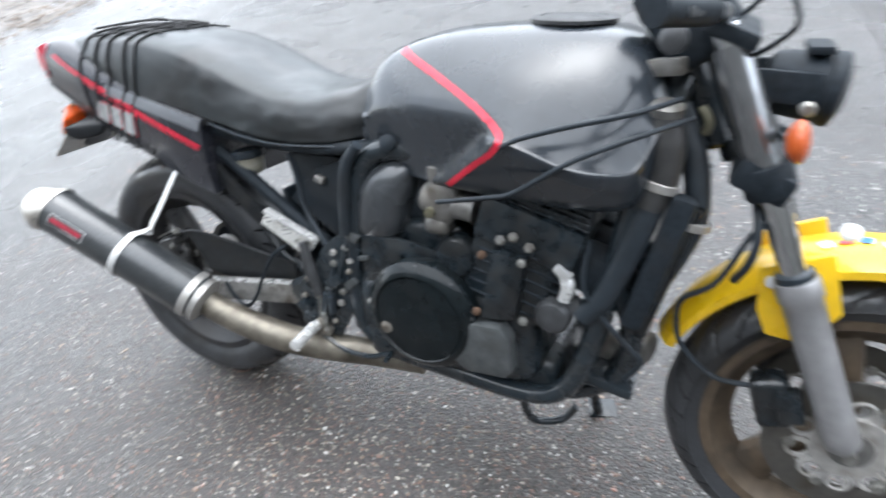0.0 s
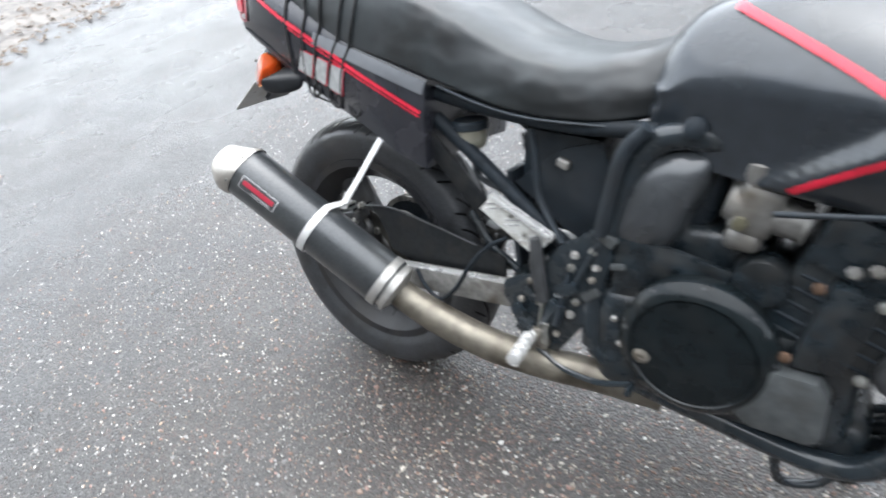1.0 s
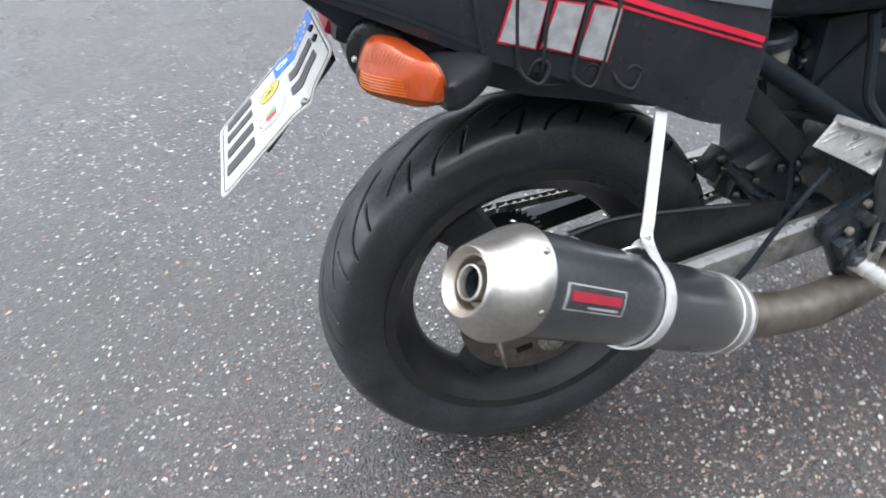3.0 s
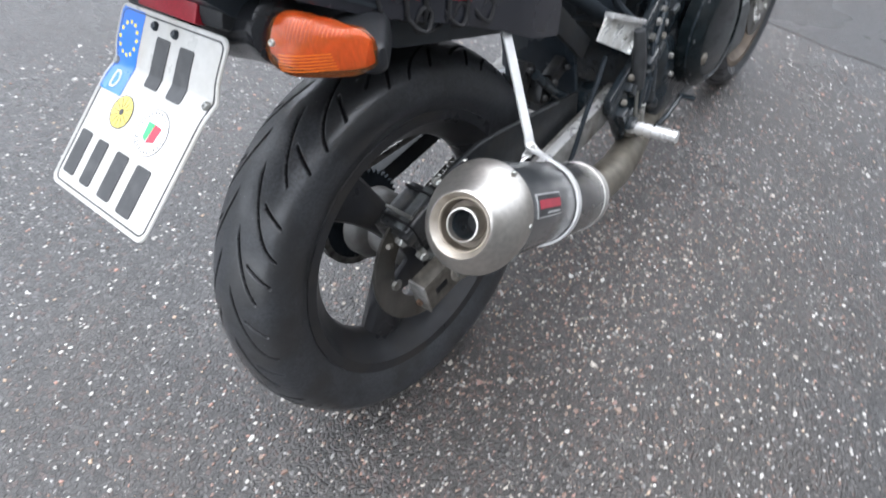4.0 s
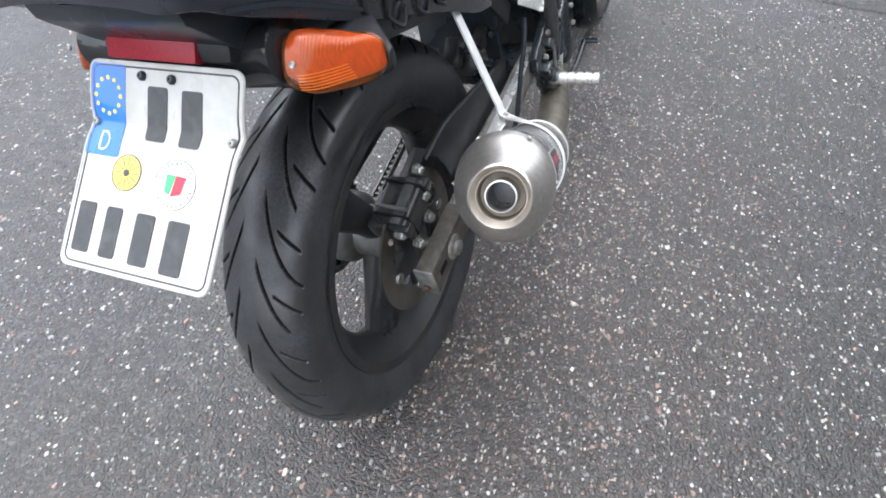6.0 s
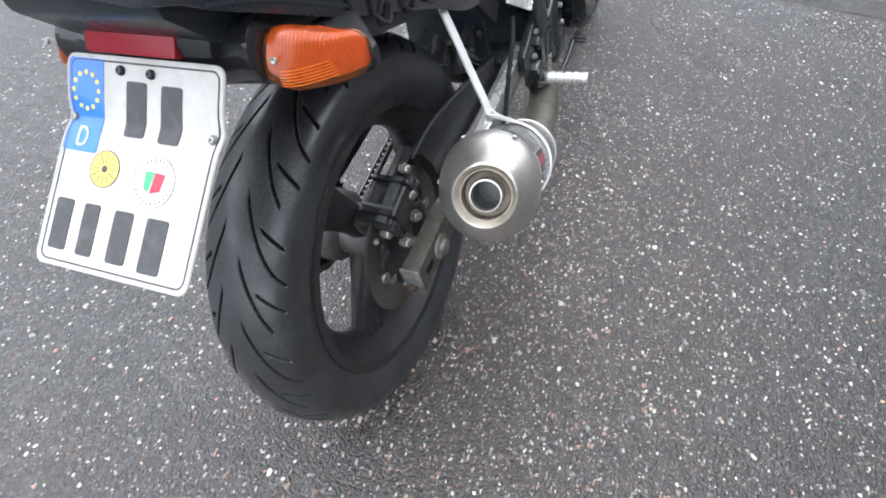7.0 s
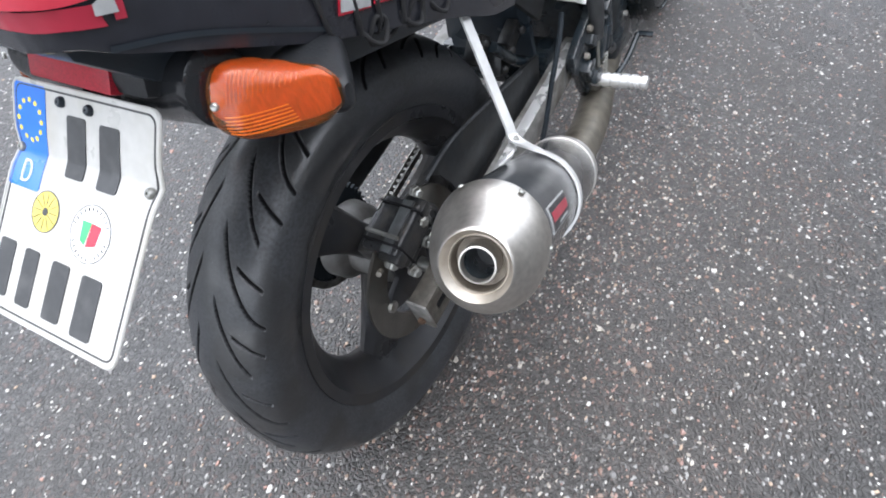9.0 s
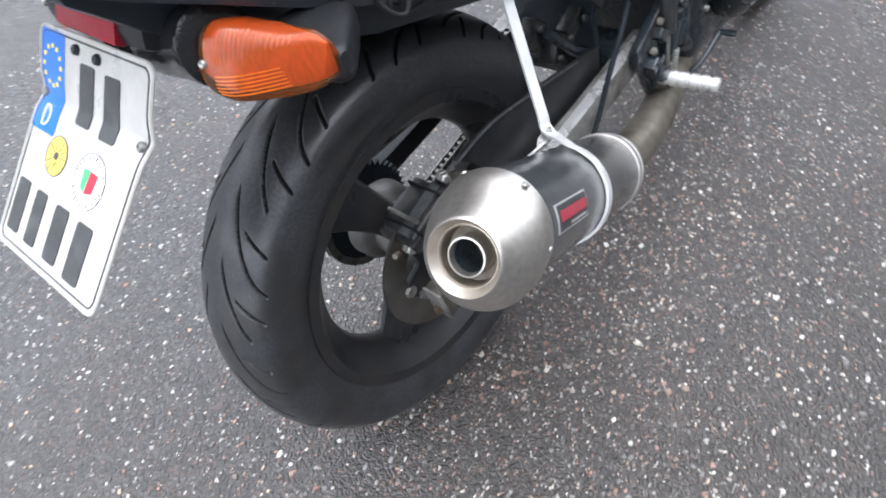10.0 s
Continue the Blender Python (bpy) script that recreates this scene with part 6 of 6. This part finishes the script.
part("coolant_hose", tube([(1.19, -0.05, 0.86), (1.225, -0.08, 0.79), (1.24, -0.10, 0.70), (1.215, -0.11, 0.62), (1.18, -0.115, 0.55)], 0.020, 40, 16), HOSE, bike, "thick coolant hose")
for q, d in (((1.184, -0.130, 0.757), (-0.25, -0.1, -1)), ((1.237, -0.103, 0.69), (-0.2, -0.1, -1))):
    part("hose_clip", lathe([(0.0275, -0.007), (0.0285, -0.006), (0.0285, 0.006), (0.0275, 0.007)], q, d, 24), CLAMP, bike)
part("tank_cable", tube([(0.84, -0.215, 0.715), (0.94, -0.232, 0.742), (0.985, -0.240, 0.758), (1.07, -0.245, 0.815), (1.135, -0.235, 0.846), (1.178, -0.20, 0.858), (1.22, -0.13, 0.862)], 0.0042, 60, 10), HOSE, bike, "slim black cable along the tank")
part("tank_cable", tube([(0.965, -0.243, 0.828), (1.00, -0.248, 0.846), (1.07, -0.248, 0.868), (1.146, -0.222, 0.884), (1.20, -0.14, 0.89)], 0.0042, 50, 10), HOSE, bike, "slim black cable along the tank")
part("cable", tube([(1.09, -0.16, 0.66), (1.085, -0.165, 0.58), (1.11, -0.16, 0.53), (1.16, -0.15, 0.47), (1.19, -0.14, 0.43), (1.165, -0.13, 0.38)], 0.005, 50, 8), HOSE, bike, "thin looping cable")
part("horn", lathe([(0.02, -0.02), (0.036, -0.012), (0.036, 0.004), (0.03, 0.01), (0.001, 0.012)], (1.185, -0.05, 0.40), (0.9, -0.4, 0), 24), ALU_DULL, bike, "dusty disc horn")
part("lower_brace", box((1.12, -0.06, 0.335), (0.12, 0.10, 0.022), rot(0, 10, 0), 0.006), FRAME, bike)

# -- side stand --
leg = part("side_stand", tube([(1.02, 0.135, 0.27), (1.055, 0.14, 0.16), (1.075, 0.155, 0.055), (1.08, 0.165, 0.030)], 0.013, 24, 12), FRAME, bike, "black side stand")
part("stand_foot", box((1.085, 0.175, 0.038), (0.07, 0.055, 0.010), rot(13.3, 0, 20), 0.004), FRAME, leg)
part("drain_loop", tube([(0.935, -0.03, 0.235), (0.94, -0.02, 0.16), (0.955, 0.0, 0.105), (0.985, 0.02, 0.090), (1.02, 0.04, 0.095), (1.045, 0.05, 0.13)], 0.0095, 40, 10), FRAME, bike, "bent tube hanging under the engine")

# -- front fork and mudguard --
steer = new("front_fork")
steer.parent = bike
tagged(steer, "telescopic fork with chrome tubes and grey sliders")
FT, FB = np.array((1.237, 0, 0.985)), np.array((1.530, 0, 0.300))
FA = (FB - FT) / np.linalg.norm(FB - FT)
for y in (-0.098, 0.098):
    o = np.array((0, y, 0))
    part("stanchion", tube([FT + o, FT + FA * 0.46 + o], 0.0205, seg=24), CHROME, steer, "polished chrome stanchion")
    part("upper_tube", tube([FT + FA * 0.03 + o, FT + FA * 0.225 + o], 0.0270, seg=24), FORK_DARK, steer, "satin dark fork tube")
    part("slider", lathe([(0.022, 0.395), (0.031, 0.398), (0.0335, 0.405), (0.0335, 0.43), (0.030, 0.436), (0.029, 0.50), (0.0285, 0.66), (0.030, 0.69), (0.028, 0.712), (0.018, 0.724), (0.001, 0.726)], FT + o, FA, 28), FORK_GREY, steer, "painted grey fork slider")
    part("dust_seal", lathe([(0.022, 0.385), (0.028, 0.387), (0.029, 0.397), (0.022, 0.398)], FT + o, FA, 24), PLASTIC, steer)
    part("caliper", joined(box((1.405, y * 0.80, 0.375), (0.062, 0.052, 0.10), rot(0, -18, 0), 0.018, 3), box((1.43, y * 1.05, 0.385), (0.04, 0.03, 0.06), rot(0, -18, 0), 0.006)), ENGINE, steer, "black front brake caliper")
    part("pinch_bolt", lathe([(0.008, 0), (0.008, 0.01), (0.001, 0.011)], (1.37, y, 0.705), (0.3, -1 if y < 0 else 1, 0), 8), BOLT, steer)
part("lower_clamp", joined(box((1.322, 0, 0.772), (0.085, 0.255, 0.045), rot(0, 22, 0), 0.010), *[lathe([(0.034, -0.024), (0.036, -0.02), (0.036, 0.02), (0.034, 0.024)], FT + FA * 0.232 + np.array((0, y, 0)), FA, 24) for y in (-0.098, 0.098)]), MATT, steer)
part("upper_clamp", box((1.25, 0, 0.975), (0.075, 0.25, 0.024), rot(0, 22, 0), 0.008), MATT, steer)
part("stem", tube([(1.20, 0, 0.975), (1.285, 0, 0.775)], 0.024, seg=18), FRAME, steer)
part("axle", tube([(1.533, -0.105, 0.304), (1.533, 0.105, 0.304)], 0.011, seg=14), BOLT, steer)
part("brake_line", tube([(1.30, -0.04, 0.77), (1.345, -0.09, 0.72), (1.32, -0.11, 0.68), (1.285, -0.118, 0.60), (1.24, -0.11, 0.555), (1.235, -0.095, 0.505), (1.25, -0.088, 0.45), (1.31, -0.09, 0.40), (1.385, -0.095, 0.405)], 0.005, 80, 8), HOSE, steer, "rubber brake line")
part("brake_line", tube([(1.31, -0.06, 0.77), (1.33, -0.115, 0.69), (1.325, -0.118, 0.64), (1.31, -0.10, 0.60)], 0.007, 40, 8), HOSE, steer)
guard = new("front_mudguard")
guard.parent = bike
tagged(guard, "bright yellow front mudguard with stickers")
AC = np.array((1.533, -0.004, 0.304))


def mudguard_bm(a0, a1, r, w0, w1, drop):
    rings = []
    for k in np.linspace(0, 1, 40):
        a = radians(a0 + (a1 - a0) * k)
        w = w0 + (w1 - w0) * math.sin(math.pi * min(1, k * 1.0))
        out = []
        prof = [(-1, -drop), (-1, -drop * 0.5), (-0.93, -0.010), (-0.7, 0.0), (0, 0.007), (0.7, 0.0), (0.93, -0.010), (1, -drop * 0.5), (1, -drop)]
        for (u, h), t in [(q, 0.0) for q in prof] + [(q, -0.003) for q in prof[::-1]]:
            out.append(AC + np.array((math.cos(a) * (r + h + t), u * (w + t), math.sin(a) * (r + h + t))))
        rings.append(out)
    return grid_bm(rings)


part("mudguard_shell", mudguard_bm(158, 30, 0.350, 0.060, 0.074, 0.026), YELLOW, guard, "bright yellow plastic shell")
for side in (-1, 1):
    part("fork_mount", slab([(1.345, 0.62), (1.44, 0.66), (1.47, 0.56), (1.430, 0.495), (1.372, 0.500), (1.352, 0.545)], side * 0.082, side * 0.070, 0.004), YELLOW, guard, "yellow fork mount")
r = random.Random(5)
for k in range(14):
    a = radians(106 - 4.4 * k)
    c = AC + np.array((math.cos(a) * 0.3572, -0.016 + r.uniform(-0.018, 0.018), math.sin(a) * 0.3572))
    part("sticker", box(c, (r.uniform(0.010, 0.022), r.uniform(0.012, 0.024), 0.0008), rot(0, 90 - math.degrees(a), r.uniform(-20, 20)), 0.0005, 1), (SEAL_WHITE, RED_TAPE, PLATE_BLUE, SEAL_WHITE, GREY_TAPE)[k % 5], guard, "small coloured sticker")
part("reflex_button", lathe([(0.014, 0), (0.014, 0.006), (0.010, 0.010), (0.001, 0.011)], (1.452, -0.07, 0.692), (-0.2, -0.7, 0.7), 20), SEAL_WHITE, steer, "round white button")
part("guard_bolt", lathe([(0.010, 0), (0.010, 0.006), (0.001, 0.007)], (1.365, -0.082, 0.60), (0, -1, 0), 12), SEAL_WHITE, guard)

# -- headlamp, indicator, instruments, bars --
hl = part("headlamp_shell", lathe([(0.025, 0), (0.042, 0.010), (0.047, 0.03), (0.049, 0.06), (0.050, 0.090), (0.046, 0.092)], (1.298, -0.01, 0.900), (1, -0.05, -0.12), 36), MATT, bike, "black headlamp shell with a glass front")
part("headlamp_cradle", joined(box((1.330, -0.058, 0.897), (0.085, 0.012, 0.046), rot(0, 4, 0), 0.004), box((1.330, 0.058, 0.897), (0.085, 0.012, 0.046), rot(0, 4, 0), 0.004), box((1.366, 0, 0.946), (0.034, 0.10, 0.012), None, 0.004)), MATT, hl)
part("headlamp_rim", lathe([(0.047, 0.083), (0.053, 0.085), (0.054, 0.100), (0.049, 0.104)], (1.298, -0.01, 0.900), (1, -0.05, -0.12), 36), MATT, hl)
part("glass", lathe([(0.048, 0.098), (0.043, 0.106), (0.030, 0.112), (0.001, 0.115)], (1.298, -0.01, 0.900), (1, -0.05, -0.12), 36), GLASS, hl, "clear headlamp glass")
part("shell_bolt", lathe([(0.011, 0), (0.011, 0.008), (0.007, 0.012), (0.001, 0.012)], (1.36, -0.076, 0.872), (0, -1, 0), 16), BOLT, hl)
for side in (-1, 1):
    fi = part("front_indicator", lathe([(0.012, -0.014), (0.022, -0.009), (0.030, 0.0), (0.028, 0.007), (0.018, 0.013), (0.001, 0.015)], (1.350, side * 0.160, 0.846), (1, side * 0.10, 0.12), 28), AMBER_CORE, bike, "round amber front indicator")
    part("stalk", tube([(1.335, side * 0.10, 0.842), (1.348, side * 0.155, 0.846)], 0.009, seg=12), FRAME, fi)
dash = part("instrument_panel", joined(box((1.175, -0.045, 0.985), (0.075, 0.10, 0.14), rot(0, -38, 0), 0.02, 3), box((1.20, 0.045, 1.0), (0.08, 0.12, 0.12), rot(0, -38, 0), 0.02, 3)), MATT, bike, "black instrument cluster")
part("dial_rim", lathe([(0.045, 0), (0.048, 0.004), (0.045, 0.010), (0.001, 0.010)], (1.145, -0.05, 1.035), (-0.75, 0, 0.66), 28), ENGINE_GREY, dash)
part("needle", box((1.136, -0.052, 1.043), (0.003, 0.03, 0.002), rot(0, -48, 30), 0), RED_TAPE, dash)
part("bar_end", lathe([(0.017, 0), (0.020, 0.003), (0.020, 0.014), (0.014, 0.018), (0.001, 0.018)], (1.18, -0.125, 0.968), (-0.2, -1, 0.1), 24), ENGINE_GREY, bike, "bright clip-on clamp bolt")
bar = part("handlebar", tube([(1.205, 0.10, 0.985), (1.20, 0.22, 1.0), (1.16, 0.34, 1.015)], 0.012, 20, 14), FRAME, bike, "black clip-on handlebar")
part("grip", tube([(1.187, 0.26, 1.005), (1.148, 0.375, 1.019)], 0.017, seg=16), MATT, bar)
bar = part("handlebar", tube([(1.235, -0.10, 1.0), (1.235, -0.22, 1.01), (1.20, -0.34, 1.02)], 0.012, 20, 14), FRAME, bike, "black clip-on handlebar")
part("grip", tube([(1.225, -0.25, 1.013), (1.18, -0.38, 1.024)], 0.017, seg=16), MATT, bar)
part("bar_cable", tube([(1.26, -0.12, 1.0), (1.298, -0.155, 1.035), (1.322, -0.165, 0.995), (1.302, -0.14, 0.965), (1.28, -0.10, 0.945)], 0.0036, 40, 8), MATT, bike, "looping black bar cable")
part("neck_bracket", box((1.165, -0.085, 0.925), (0.07, 0.03, 0.026), rot(0, -8, -15), 0.005), ALU_DULL, bike)
part("wiring", joined(tube([(1.225, -0.085, 0.87), (1.238, -0.09, 0.85), (1.235, -0.088, 0.83)], 0.007, 12, 10)), BRONZE, bike)

# -- elastic luggage net over the seat --
net = new("cargo_net")
net.matrix_world = bike.matrix_world.copy()
tagged(net, "black elastic cargo net hooked over the seat", "cargo net")


def draped(foot, shoulder, crown, r=0.0026, n=60):
    """A cord over seat and cowl; its x at both feet, at the shoulders and at the crown."""
    pts = []
    for a in np.linspace(-128, 128, n):
        x = np.interp(abs(a), (0, 62, 128), (crown, shoulder, foot)) + 0.004 * math.sin(a * 0.07)
        way = Vector((0, math.sin(radians(a)), math.cos(radians(a))))
        hit = drape_tree.ray_cast(Vector((x, 0, 0.845)) + way * 0.6, -way)
        if hit[0] is not None:
            pts.append(hit[0] + way * r * 1.1)
    return tube(pts, r, len(pts), 8, smooth=False)


for foot, shoulder, crown in ((-0.082, -0.117, -0.075), (-0.052, -0.062, -0.020), (-0.028, -0.015, 0.030), (0.005, 0.045, 0.075), (0.037, 0.083, 0.110)):
    part("cord", draped(foot, shoulder, crown), CORD, net)
for a in (-38, -14, 14, 38):
    pts = []
    for x in np.linspace(-0.09, 0.12, 16):
        way = Vector((0, math.sin(radians(a + 5 * math.sin(18 * x))), math.cos(radians(a + 5 * math.sin(18 * x)))))
        hit = drape_tree.ray_cast(Vector((x, 0, 0.845)) + way * 0.6, -way)
        if hit[0] is not None:
            pts.append(hit[0] + way * 0.005)
    part("cord", tube(pts, 0.0026, len(pts), 8, smooth=False), CORD, net)
part("cord", tube([(-0.10, -0.09, 0.979), (-0.02, -0.02, 0.990), (0.07, 0.03, 0.985), (0.12, 0.05, 0.978)], 0.0026, 24, 8), CORD, net)
part("cord", tube([(-0.06, -0.05, 0.985), (0.02, 0.0, 0.992), (0.12, -0.02, 0.976)], 0.0026, 24, 8), CORD, net)
for x in (-0.06, 0.0, 0.05):
    part("cord_loop", tube([(x, -0.150, 0.757 - 0.22 * x), (x + 0.010, -0.158, 0.735 - 0.22 * x), (x + 0.028, -0.158, 0.725 - 0.22 * x), (x + 0.038, -0.156, 0.742 - 0.22 * x), (x + 0.024, -0.156, 0.750 - 0.22 * x), (x + 0.016, -0.150, 0.728 - 0.22 * x), (x + 0.05, -0.145, 0.716 - 0.22 * x), (x + 0.075, -0.145, 0.722 - 0.22 * x)], 0.0024, 40, 8), CORD, net)
